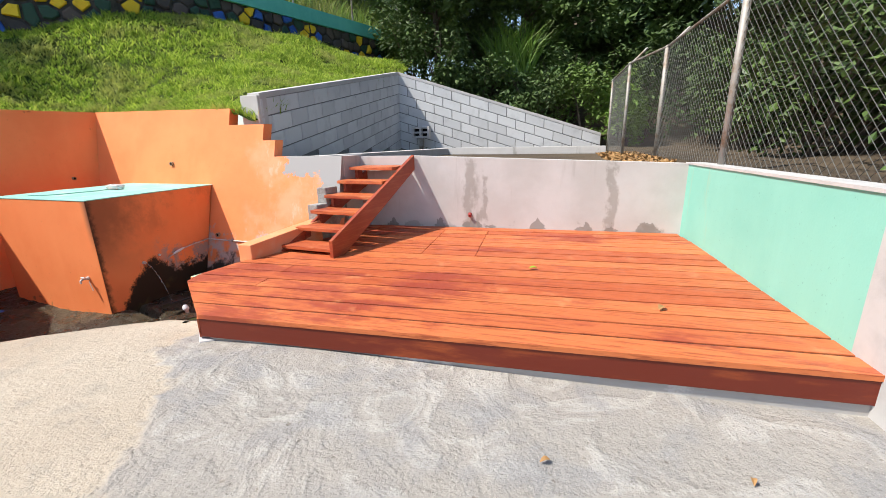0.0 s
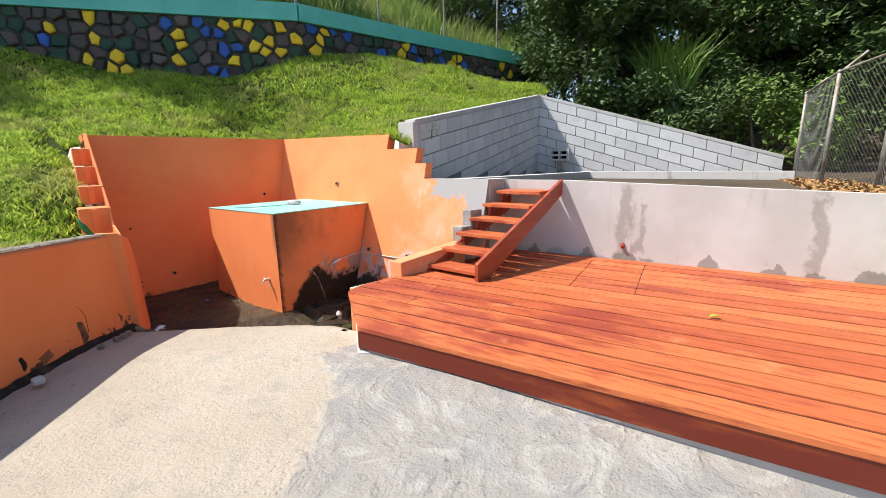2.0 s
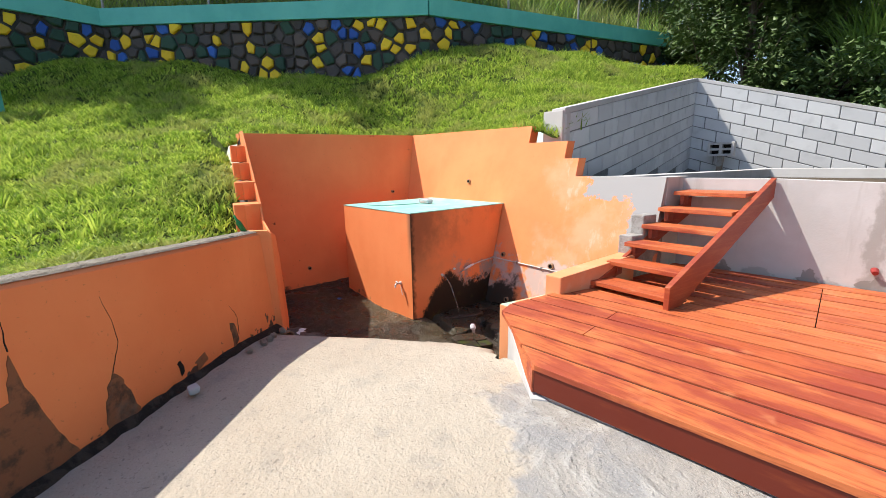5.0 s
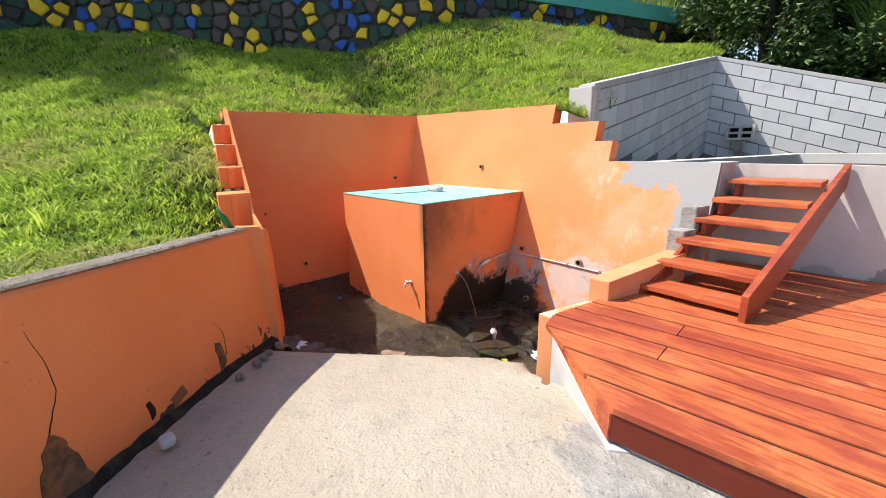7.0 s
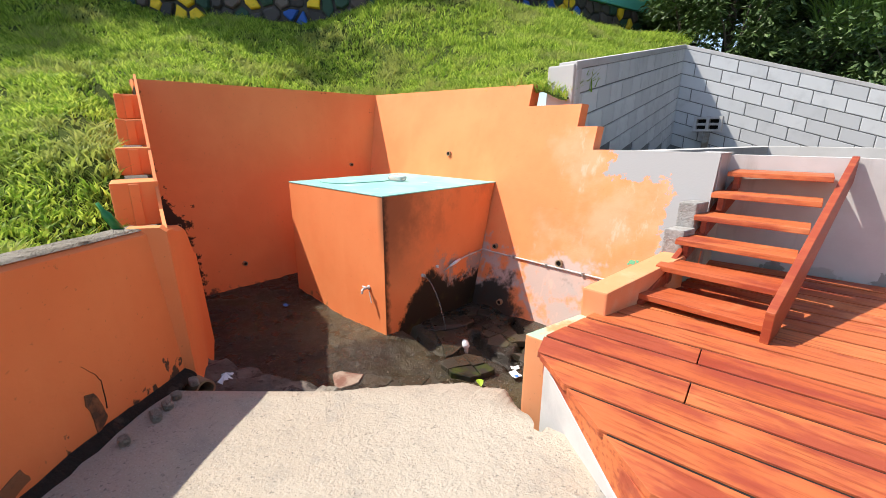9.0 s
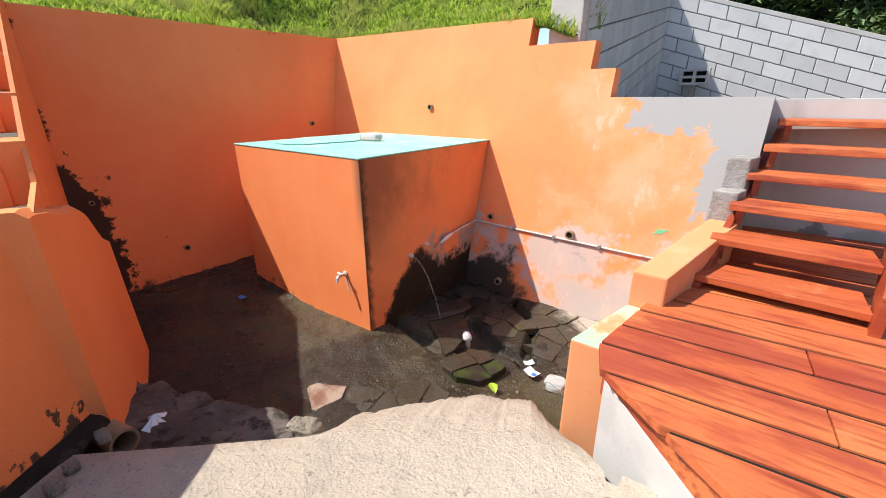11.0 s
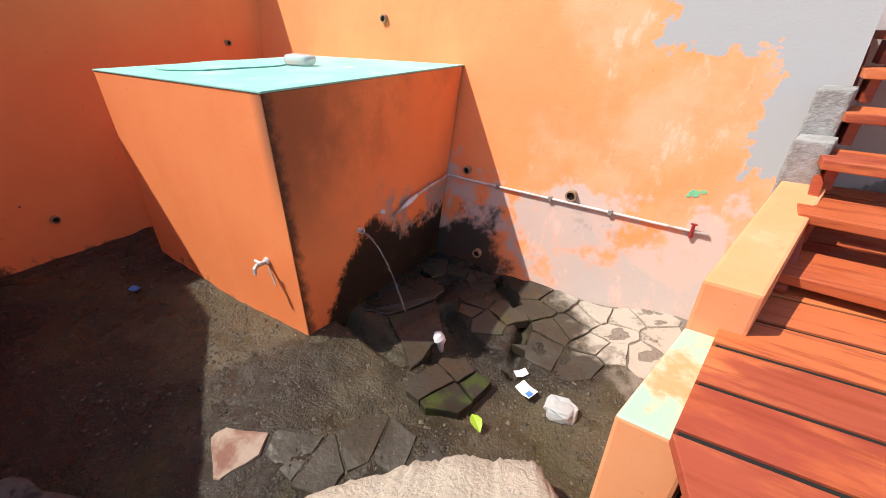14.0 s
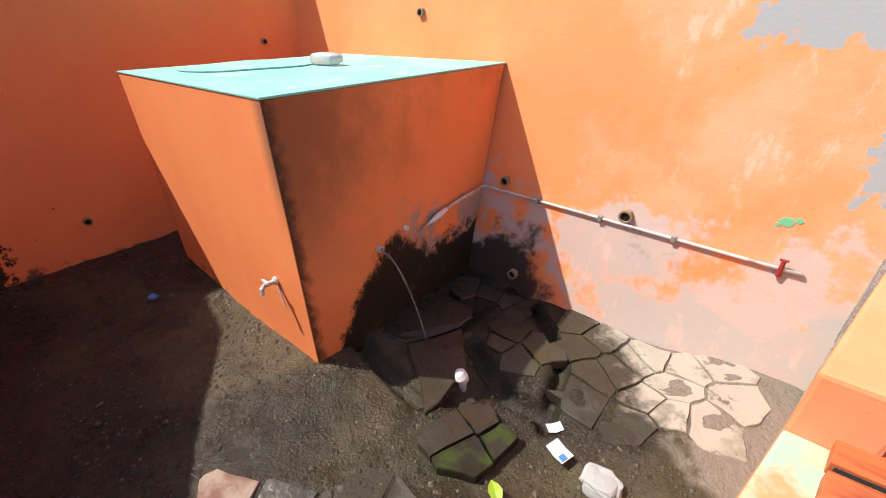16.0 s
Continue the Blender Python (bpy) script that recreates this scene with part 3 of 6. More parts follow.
# the slab's ragged edge falling into the basin
TIP = ((0.20, -1.78), (0.355, -1.62), (0.51, -1.47), (0.66, -1.31), (0.80, -1.14), (0.70, -0.76), (0.99, -0.40), (1.20, -0.21), (1.42, -0.09), (1.64, -0.24))
lip = bmesh.new()
n_lip = 170
rows = []
for i in range(n_lip + 1):
    s = i / n_lip
    k = min(int(s * 9), 8)
    f = s * 9 - k
    tip = Vector((*TIP[k], 0)).lerp(Vector((*TIP[k + 1], 0)), f)
    tip += Vector((-0.45, 0.893, 0)) * (0.035 * noise.noise(Vector((s * 18, 3, 0))) + 0.018 * noise.noise(Vector((s * 80, 1, 0))) + 0.012 * noise.noise(Vector((s * 190, 4, 0))))
    e = Vector((0.23 + 0.72 * s / 0.517, -1.81 + 0.71 * s / 0.517, 0)) if s < 0.517 else Vector((-0.10 + 2.03 * s, -1.63 + 1.02 * s, 0))
    z0 = slab_z(e.x, e.y) + 0.004
    z1 = -0.42 + 0.12 * (1 - smooth01(0.25, 0.5, s)) + 0.012 * noise.noise(Vector((s * 14, 9, 0)))
    back = e + Vector((0.45, -0.893, 0)) * 0.13
    row = [(back.x, back.y, slab_z(back.x, back.y) - 0.005)]
    for j in range(7):
        q = e.lerp(tip, j / 6)
        row.append((q.x, q.y, z0 + (z1 - z0) * (j / 6) ** 1.3 + (0.007 * noise.noise(q * 9) + 0.005 * noise.noise(q * 34)) * (j > 0)))
    row += [(tip.x - 0.01, tip.y + 0.015, z1 - 0.05), (tip.x + 0.03 * noise.noise(tip * 30), tip.y + 0.0, z1 - 0.11), (tip.x, tip.y, -0.98)]
    rows.append(row)
vs = [[lip.verts.new(p) for p in r] for r in rows]
for a, b in zip(vs, vs[1:]):
    for k in range(len(a) - 1):
        lip.faces.new((a[k], b[k], b[k + 1], a[k + 1]))
edge_ob = thing("broken_slab_edge", lip, slab_m, "ragged broken edge of the pale concrete slab", "concrete edge", kind="structure", smooth=True)

# old sunken slab piece in the shade of the low wall
bmc = bmesh.new()
us, ws = lin(0, 1, 60), lin(0, 1, 30)
gv = []
for u in us:
    r = []
    for w in ws:
        a = Vector((-0.62 + 1.04 * u, -1.43 + 0.45 * u, 0))
        q = a + Vector((0.84 - 0.37 * u, -0.38 + 0.14 * u, 0)) * w
        q += Vector((0.02 * noise.noise(q * 7), 0.045 * noise.noise(q * 5) * (w < 0.5), 0))
        z = -0.40 - 0.02 * u + 0.12 * w + 0.030 * noise.noise(q * 5) + 0.018 * noise.noise(q * 17)
        r.append((q.x, q.y, z))
    gv.append([bmc.verts.new((r[0][0] - 0.02, r[0][1] + 0.03, -0.98))] + [bmc.verts.new(p) for p in r])
for a, b in zip(gv, gv[1:]):
    for k in range(len(a) - 1):
        bmc.faces.new((a[k], b[k], b[k + 1], a[k + 1]))
endf = [bmc.verts.new((v.co.x + 0.02, v.co.y, -0.98)) for v in gv[-1][1:]]
for k in range(len(endf) - 1):
    bmc.faces.new((gv[-1][k + 1], endf[k], endf[k + 1], gv[-1][k + 2]))
thing("sunken_slab_piece", bmc, old, "old broken slab piece, earthy and dark, by the low wall", "concrete edge", kind="structure", smooth=True)

basin = new("basin_floor", grid_mesh("basin_floor", lambda u, v: (u, v, basin_z(u, v)), lin(-2.6, 2.0, 230), lin(-2.0, 1.9, 195), wet))
tagged(basin, "wet dark muddy floor of the sunken spring basin", "floor", kind="structure")

# ---- orange walls ----
TOP, CORNER, FLAT = 1.88, 1.93, 1.195
END_X = 2.16
outline = ((left_x(-0.9), -0.9), (END_X, -0.9), (END_X, FLAT), (1.08, FLAT), (1.08, 1.42), (0.87, 1.42), (0.87, 1.645), (0.25, 1.645), (0.25, TOP), (left_x(CORNER), CORNER))
long_wall = thing("wall_long", prism([(x, wall_y(z), z) for x, z in outline], (0, 0.17, 0)), worn, "orange painted wall with a stepped end and worn plaster", "wall", kind="structure")
left = [(left_x(-0.9), -1.20, -0.9), (left_x(-0.9), wall_y(-0.9) + 0.02, -0.9), (left_x(CORNER), wall_y(CORNER) + 0.02, CORNER), (left_x(1.86), -1.12, 1.86)]
left_wall = thing("wall_left", prism(left, (-0.17, 0, 0)), shady, "shaded orange painted retaining wall below the bank", "wall", kind="structure")

# stub wall with toothed block courses, towards the bank
def stub_y(x):
    return -1.248 - 0.206 * (x + 1.8)


stub_line = ((-2.6, -0.9), (-0.02, -0.9), (-0.02, 0.775), (-0.50, 0.82), (-0.63, 0.99), (-2.16, 1.86), (-2.6, 1.88))
stub_wall = thing("wall_stub", prism([(x, stub_y(x), z) for x, z in stub_line], (0.0, -0.02, 0)), orange, "orange painted stub wall with a toothed broken end", "wall", kind="structure")
for x1, z0, z1, deep in ((-1.80, 1.445, 1.65, 0.19), (-1.40, 1.225, 1.43, 0.20), (-1.00, 1.015, 1.215, 0.22), (-0.61, 0.70, 1.0, 0.27)):
    pts = [(x1 - 0.30, stub_y(x1 - 0.30) + 0.004, z0), (x1, stub_y(x1) + 0.004, z0), (x1, stub_y(x1) - deep, z0), (x1 - 0.30, stub_y(x1 - 0.30) - deep, z0)]
    bm = prism(pts, (0, 0, z1 - z0), 0.012)
    yc = stub_y(x1) - deep * 0.52
    add_box(bm, (x1 - 0.002, yc - 0.03, z0 + 0.004), (x1 + 0.014, yc + 0.03, z1 - 0.012), 0.005)
    part("block", bm, orange, stub_wall)

# thick rounded end of the low wall, running on in front of the stub wall
bme = bmesh.new()
end_rows = []
for i in range(25):
    f = i / 24
    x, y = 0.085 - 1.185 * f, -1.625 + 0.445 * f
    top = 0.80 - 0.12 * smooth01(0.0, 0.55, f) - 0.34 * smooth01(0.55, 1.0, f) + 0.012 * noise.noise(Vector((f * 9, 0, 5)))
    n = Vector((0.28, 0.96, 0))
    lean = 0.05 * noise.noise(Vector((f * 4, 2, 0)))
    end_rows.append([bme.verts.new(q) for q in ((x + n.x * 0.03, y + n.y * 0.03 + lean * 0.3, -0.9), (x, y + lean * 0.2, -0.2), (x - n.x * 0.02, y - n.y * 0.02, top - 0.03), (x - n.x * 0.05, y - n.y * 0.05, top), (x - n.x * 0.20, y - n.y * 0.20, top + 0.01), (x - n.x * 0.21, y - n.y * 0.21, -0.9))])
for a, b in zip(end_rows, end_rows[1:]):
    for k in range(5):
        bme.faces.new((a[k], b[k], b[k + 1], a[k + 1]))
bme.faces.new(end_rows[0])
bme.faces.new(end_rows[-1])
part("wall_end", bme, orange, stub_wall, "rounded orange end of the low wall", smooth=False)

# low retaining wall along the slab
def low_top(s):
    return 0.785 + 0.055 * s


N0, ND = Vector((0.005, -1.688, 0)), Vector((0.675, -0.738, 0))
L_LOW = 6.5
bmn = bmesh.new()
rowsn = []
for i in range(40):
    s = L_LOW * i / 39
    p = N0 + ND * s
    bow = 0.05 * math.sin(s * 0.9)
    c = p + Vector((0.735, 0.678, 0)) * bow
    back = Vector((-0.735, -0.678, 0))
    t = low_top(s)
    rowsn.append([bmn.verts.new(q) for q in ((*(c + Vector((0.735, 0.678, 0)) * 0.10).xy, -0.9), (*c.xy, t - 0.02), (*(c + back * 0.02).xy, t), (*(c + back * 0.18).xy, t), (*(c + back * 0.20).xy, -0.9))])
for a, b in zip(rowsn, rowsn[1:]):
    for k in range(4):
        bmn.faces.new((a[k], b[k], b[k + 1], a[k + 1]))
bmn.faces.new(rowsn[0])
bmn.faces.new(rowsn[-1])
low_ob = thing("wall_low", bmn, low_wall, "low orange painted retaining wall, cracked and mouldy at its foot", "wall", kind="structure")
cop = bmesh.new()
rc = []
for i in range(60):
    s = L_LOW * i / 59
    w = 0.02 * noise.noise(Vector((s * 5, 0, 0)))
    p = N0 + ND * s + Vector((0.735, 0.678, 0)) * 0.05 * math.sin(s * 0.9)
    b = Vector((-0.735, -0.678, 0))
    t = low_top(s) + 0.004
    rc.append([cop.verts.new(q) for q in ((*(p + b * 0.015).xy, t), (*(p + b * (0.03)).xy, t + 0.012), (*(p + b * (0.13 + w)).xy, t + 0.016), (*(p + b * (0.17 + w)).xy, t))])
for a, b in zip(rc, rc[1:]):
    for k in range(3):
        cop.faces.new((a[k], b[k], b[k + 1], a[k + 1]))
part("coping", cop, broken, low_ob, "pale weathered mortar coping")

def low_face(s, z):
    f = (low_top(s) - 0.02 - z) / (low_top(s) + 0.88)
    p = N0 + ND * s + Vector((0.735, 0.678, 0)) * (0.05 * math.sin(s * 0.9) + 0.10 * f)
    return Vector((p.x, p.y, z))


for pts in (((2.11, 0.86), (2.10, 0.75), (2.105, 0.62)), ((1.67, 0.72), (1.64, 0.58), (1.63, 0.45), (1.66, 0.38), (1.70, 0.30)), ((0.68, 0.31), (0.63, 0.24), (0.61, 0.19), (0.62, 0.05))):
    fine = []
    for (s0, z0), (s1, z1) in zip(pts, pts[1:]):
        fine += [(s0 + (s1 - s0) * j / 3 + 0.008 * noise.noise(Vector((s0 * 9, z0 * 9, j))), z0 + (z1 - z0) * j / 3) for j in range(3)]
    fine.append(pts[-1])
    part("crack", tube([low_face(s, z) for s, z in fine], [0.0010 + 0.0026 * i / len(fine) for i in range(len(fine))], 5), black, low_ob, "dark crack in the paint")

bare_damp = Mat("damp_bare_render", (0.27, 0.115, 0.055), 0.9)
bare_damp.mix(bare_damp.ramp(bare_damp.noise(7, 6, 0.7), 0.48, 0.64), (0.10, 0.058, 0.036)).mix(bare_damp.ramp(bare_damp.noise(3, 6), 0.55, 0.68, 0, 0.6), (0.19, 0.165, 0.13))
bare_damp.bump(bare_damp.noise(40, 6, 0.7), 0.7, 0.01)


def bare_patch(corners, mat, seed):
    """Where the paint has come off: a ragged thin layer on the wall's face."""
    pts = []
    for (s0, z0), (s1, z1) in zip(corners, corners[1:] + corners[:1]):
        for j in range(5):
            t = j / 5
            s_, z_ = s0 + (s1 - s0) * t, z0 + (z1 - z0) * t
            pts.append((s_ + 0.022 * noise.noise(Vector((s_ * 17, z_ * 17, seed))), z_ + 0.022 * noise.noise(Vector((s_ * 17, z_ * 17, seed + 5)))))
    out = Vector((0.735, 0.678, 0.04))
    part("bare_patch", prism([low_face(s_, z_) - out * 0.004 for s_, z_ in pts], out * 0.009), mat, low_ob, "damp brown patch where the paint has fallen off")


bare_patch([(2.11, 0.60), (2.155, 0.41), (2.30, 0.38), (2.70, 0.36), (2.70, 0.02), (1.94, 0.0), (2.03, 0.22)], bare_damp, 1)
bare_patch([(1.70, 0.30), (1.79, 0.13), (1.80, -0.02), (1.60, -0.02), (1.64, 0.19)], bare_damp, 2)
bare_patch([(1.28, 0.12), (1.25, 0.13), (1.24, 0.06), (1.27, 0.05)], black, 4)
bare_patch([(1.14, 0.07), (1.04, 0.09), (1.02, 0.02), (1.13, 0.00)], bare_damp, 5)
bare_patch([(0.71, 0.18), (0.66, 0.16), (0.62, 0.02), (0.70, -0.04)], bare_damp, 6)

bmd = bmesh.new()
rd = []
for i in range(90):
    s = 0.02 + 6.2 * i / 89
    p = low_face(s, slab_z(*low_face(s, 0).xy))
    n = Vector((0.735, 0.678, 0))
    w = 0.045 + 0.03 * noise.noise(Vector((s * 3, 1, 0))) + 0.03 * noise.noise(Vector((s * 11, 1, 0)))
    rr = []
    for k, h in ((-0.02, 0.045), (0.35, 0.030), (0.75, 0.016), (1.0, 0.003), (1.05, -0.02)):
        q = p + n * (w * k)
        rr.append(bmd.verts.new((q.x, q.y, slab_z(q.x, q.y) + h * (1 + 0.5 * noise.noise(q * 13)))))
    rd.append(rr)
for a, b in zip(rd, rd[1:]):
    for k in range(4):
        bmd.faces.new((a[k], b[k], b[k + 1], a[k + 1]))
thing("dirt_strip", bmd, soil_wet, "dark damp dirt gathered along the low wall's foot", "dirt", kind="structure", smooth=True)

# ---- side wall beside the stairs, stepping down to a curb ----
def side_x(y):
    return 1.69 + 0.235 * y


side = empty("wall_side", "stepped side wall, orange paint and raw blocks, beside the stairs", "wall", (1.8, 0.8, -0.8), kind="structure")
inv = Matrix.Translation((-1.8, -0.8, 0.8))


def side_piece(y0, y1, z1, mat, label, name, w=0.20, z0=-0.9, bev=0.012, slope=0.0, shift=0.0):
    xa, xb = side_x(y0) + shift, side_x(y1) + shift
    pts = [(xa, y0, z0), (xb, y1, z0), (xb, y1, z1 + slope), (xa, y0, z1)]
    bm = prism(pts, (w, 0.0, 0), bev)
    bm.transform(inv)
    return part(name, bm, mat, side, label)


side_piece(1.42, 1.62, 0.82, raw, "raw grey block", "block", 0.13, shift=-0.03)
side_piece(1.24, 1.42, 0.625, raw, "raw grey block", "block", 0.14, shift=-0.02)
side_piece(0.27, 1.24, 0.343, cream, "cream and orange painted curb", "curb", 0.165, slope=0.10)
side_piece(-0.24, 0.27, 0.150, chipped, "curb with chipped pale green paint", "curb", 0.19)
# whitewashed foot of the deck
foot = prism([(1.84, -0.37, -0.6), (2.57, -1.02, -0.6), (2.565, -1.015, -0.02), (1.825, -0.345, 0.085)], (0.08, 0.06, 0), 0.006)
foot_ob = thing("deck_foot_wall", foot, white_m, "whitewashed masonry foot under the deck's slanted edge", "low wall", kind="structure")

# ---- grey retaining wall behind the deck ----
def grey_y(x):
    return 2.365 + 0.06 * (x - 3.4)


def grey_top(x):
    return 1.17 - 0.035 * max(0.0, x - 3.0)


pts = [(1.98, grey_y(1.98), -0.3), (6.45, grey_y(6.45), -0.3), (6.45, grey_y(6.45), grey_top(6.45)), (3.0, grey_y(3.0), 1.17), (1.98, grey_y(1.98), 1.17)]
grey = thing("wall_grey", prism(pts, (0, 0.16, 0)), cement, "grey cement plastered retaining wall with damp patches", "wall", kind="structure")
bm = prism([(1.95, 1.84, -0.3), (END_X + 0.005, 1.84, -0.3), (END_X + 0.005, grey_y(END_X) + 0.14, -0.3), (1.95, grey_y(END_X) + 0.14, -0.3)], (0, 0, 1.492))
part("wall_return", bm, cement, grey)

# terrace floor and beams behind it
terr = thing("terrace_floor", prism([(0.3, 2.45, 0.9), (6.5, 2.75, 0.9), (6.3, 9.4, 0.9), (0.0, 9.0, 0.9)], (0, 0, 0.12)), soil, "bare earth floor of the terrace between block walls", "floor", kind="structure")
beam = thing("terrace_beam", prism([(1.15, 2.0, 1.02), (1.42, 2.0, 1.02), (2.05, 7.1, 1.02), (1.80, 7.2, 1.02)], (0, 0, 0.16), 0.008), cement, "pale grey concrete footing beam on the terrace", "beam", kind="structure")
beam2 = thing("terrace_beam", prism([(1.80, 7.2, 1.02), (2.05, 7.1, 1.02), (5.8, 7.0, 1.02), (5.8, 7.2, 1.02)], (0, 0, 0.17), 0.008), cement, "pale grey concrete footing beam on the terrace", "beam", kind="structure")

# ---- turquoise wall ----
def turq_x(y):
    return 6.42 + 0.071 * (2.62 - y)


tw = thing("wall_turquoise", prism([(turq_x(2.62), 2.62, -0.3), (turq_x(-0.42), -0.42, -0.3), (turq_x(-0.42), -0.42, 1.065), (turq_x(2.62), 2.62, 1.04)], (0.17, 0.01, 0)), turq, "turquoise painted plaster wall beside the deck", "wall", kind="structure")
part("coping", prism([(turq_x(2.62) - 0.012, 2.62, 1.04), (turq_x(-0.42) - 0.012, -0.42, 1.065), (turq_x(-0.42) - 0.012, -0.42, 1.088), (turq_x(2.62) - 0.012, 2.62, 1.063)], (0.19, 0.01, 0)), white_m, tw, "thin pale mortar coping")
ww = thing("wall_white", prism([(turq_x(-0.42) - 0.003, -0.42, -0.3), (turq_x(-0.80) - 0.003, -0.80, -0.3), (turq_x(-0.80) - 0.003, -0.80, 1.09), (turq_x(-0.42) - 0.003, -0.42, 1.09)], (0.18, 0.01, 0)), white_m, "whitewashed wall end beside the deck", "wall", kind="structure")
part("return", prism([(turq_x(-0.80) + 0.10, -0.79, -0.3), (13.0, -0.45, -0.3), (13.0, -0.45, 1.07), (turq_x(-0.80) + 0.10, -0.79, 1.07)], (0.0, 0.14, 0)), white_m, ww)
bank2 = new("fence_bank", grid_mesh("fence_bank", lambda u, v: (u + 6.49 + 0.071 * (2.62 - v), v, 1.0 + 0.02 * u + 0.95 * max(0, u - 3.0) + 0.04 * noise.noise(Vector((u * 2, v * 2, 0)))), lin(0, 14, 60), lin(-0.60, 26, 90), soil))
tagged(bank2, "dark wooded earth bank beyond the fence", "ground", kind="structure")
bank3 = new("back_bank", grid_mesh("back_bank", lambda u, v: (u, v, 1.0 + 0.12 * max(0, v - 9.2) + 0.45 * max(0, v - 12.5) * smooth01(-1.0, 2.5, u) + 2.15 * smooth01(2.5, -0.4, u) * smooth01(9.0, 9.6, v) + 0.12 * noise.noise(Vector((u, v, 0)))), lin(-1.8, 9, 70), lin(8.95, 30, 60), soil))
tagged(bank3, "dark wooded slope behind the block wall", "ground", kind="structure")

# ---- block walls ----
def block_wall(name, label, p0, p1, top0, top1, base, thick, inward, course, length):
    """A wall of concrete blocks whose courses follow the sloping top."""
    p0, p1 = Vector(p0), Vector(p1)
    run = (p1 - p0).length
    d = (p1 - p0) / run
    nrm = Vector(inward).normalized()

    def at(s, z, off=0.0):
        q = p0 + d * s + nrm * off
        return (q.x, q.y, z)

    def top(s):
        return top0 + (top1 - top0) * s / run

    core = prism([at(0, base), at(run, base), at(run, top1 - 0.05), at(0, top0 - 0.05)], nrm * -thick)
    wall = thing(name, core, mortar, label, "wall", kind="structure")
    cap = prism([at(0, top0 - 0.05, 0.02), at(run, top1 - 0.05, 0.02), at(run, top1 + 0.03, 0.02), at(0, top0 + 0.03, 0.02)], nrm * -(thick + 0.04), 0.008)
    part("coping", cap, cement, wall, "smooth grey concrete coping")
    gap, slope = 0.016, (top1 - top0) / run
    made = {}
    rows = int((max(top0, top1) - base) / course) + 1
    for r in range(rows):
        s = -length / 2 if r % 2 else 0.0
        while s < run - 0.03:
            a, b = max(s, 0) + gap / 2, min(s + length, run) - gap / 2
            s += length
            zt = -0.055 - r * course
            if b - a < 0.06 or top(a) + zt - course < base - 0.1:
                continue
            key = round(b - a, 3)
            if key not in made:
                w, h = key, course - gap
                bm = bmesh.new()
                f = [bm.verts.new(v) for v in ((0, 0, 0), (w, 0, w * slope), (w, 0, w * slope - h), (0, 0, -h))]
                e = 0.006
                g = [bm.verts.new(v) for v in ((e, 1, -e), (w - e, 1, w * slope - e), (w - e, 1, w * slope - h + e), (e, 1, -h + e))]
                bm.faces.new(g)
                for k in range(4):
                    bm.faces.new((f[k], f[(k + 1) % 4], g[(k + 1) % 4], g[k]))
                for v in bm.verts:
                    x, y, z = v.co
                    q = d * x + nrm * (y * 0.016)
                    v.co = (q.x, q.y, z)
                made[key] = from_bm("block", bm, block)
            ob = new("block", made[key])
            q = p0 + d * a
            ob.location = (q.x, q.y, top(a) + zt)
            ob.parent = wall
    return wall


J = (0.06, 8.75, 0)

blk_left = block_wall("wall_block_left", "unpainted grey concrete block wall climbing the bank, in shade", (0.66, 2.14, 0), J, 2.06, 3.31, 1.0, 0.16, (1, 0.07, 0), 0.262, 0.53)
blk_back = block_wall("wall_block_back", "unpainted grey concrete block wall with a sloping top, sunlit", J, (5.82, 9.50, 0), 3.31, 1.47, 1.0, 0.16, (0.1, -1, 0), 0.262, 0.53)
pier = thing("block_wall_pier", prism([(0.37, 2.09, 1.10), (0.67, 2.10, 1.10), (0.67, 2.30, 1.10), (0.37, 2.28, 1.10)], (0, 0, 0.96), 0.012), cement, "smooth grey concrete pier ending the block wall", "pier", kind="structure")

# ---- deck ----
# deck stain darkened for the front board: its shaded side put into colour
wood_f = Mat("shade_darkened_fascia", (0.15, 0.020, 0.008), 0.45)
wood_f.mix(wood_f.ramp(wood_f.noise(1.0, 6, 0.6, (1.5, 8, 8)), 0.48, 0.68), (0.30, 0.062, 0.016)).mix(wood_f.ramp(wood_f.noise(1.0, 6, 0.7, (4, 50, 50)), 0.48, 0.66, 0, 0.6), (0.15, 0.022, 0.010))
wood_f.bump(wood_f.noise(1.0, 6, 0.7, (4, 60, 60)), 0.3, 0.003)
DANG = math.atan(0.080)
DD, DN = Vector((math.cos(DANG), math.sin(DANG), 0)), Vector((-math.sin(DANG), math.cos(DANG), 0))
D0 = Vector((2.545, -0.985, 0))
DECK = 0.185
deck = empty("deck", "low red-stained timber deck with long parallel boards", "deck", (4.4, 0.6, 0))


def deck_left(v):
    """Where the deck's left edge cuts a board line v metres behind the front."""
    y = D0.y + v
    if y < -0.31:
        return (-0.31 - y) / 0.66 * 0.74 + 1.80
    return min(2.24, side_x(y) + 0.18)


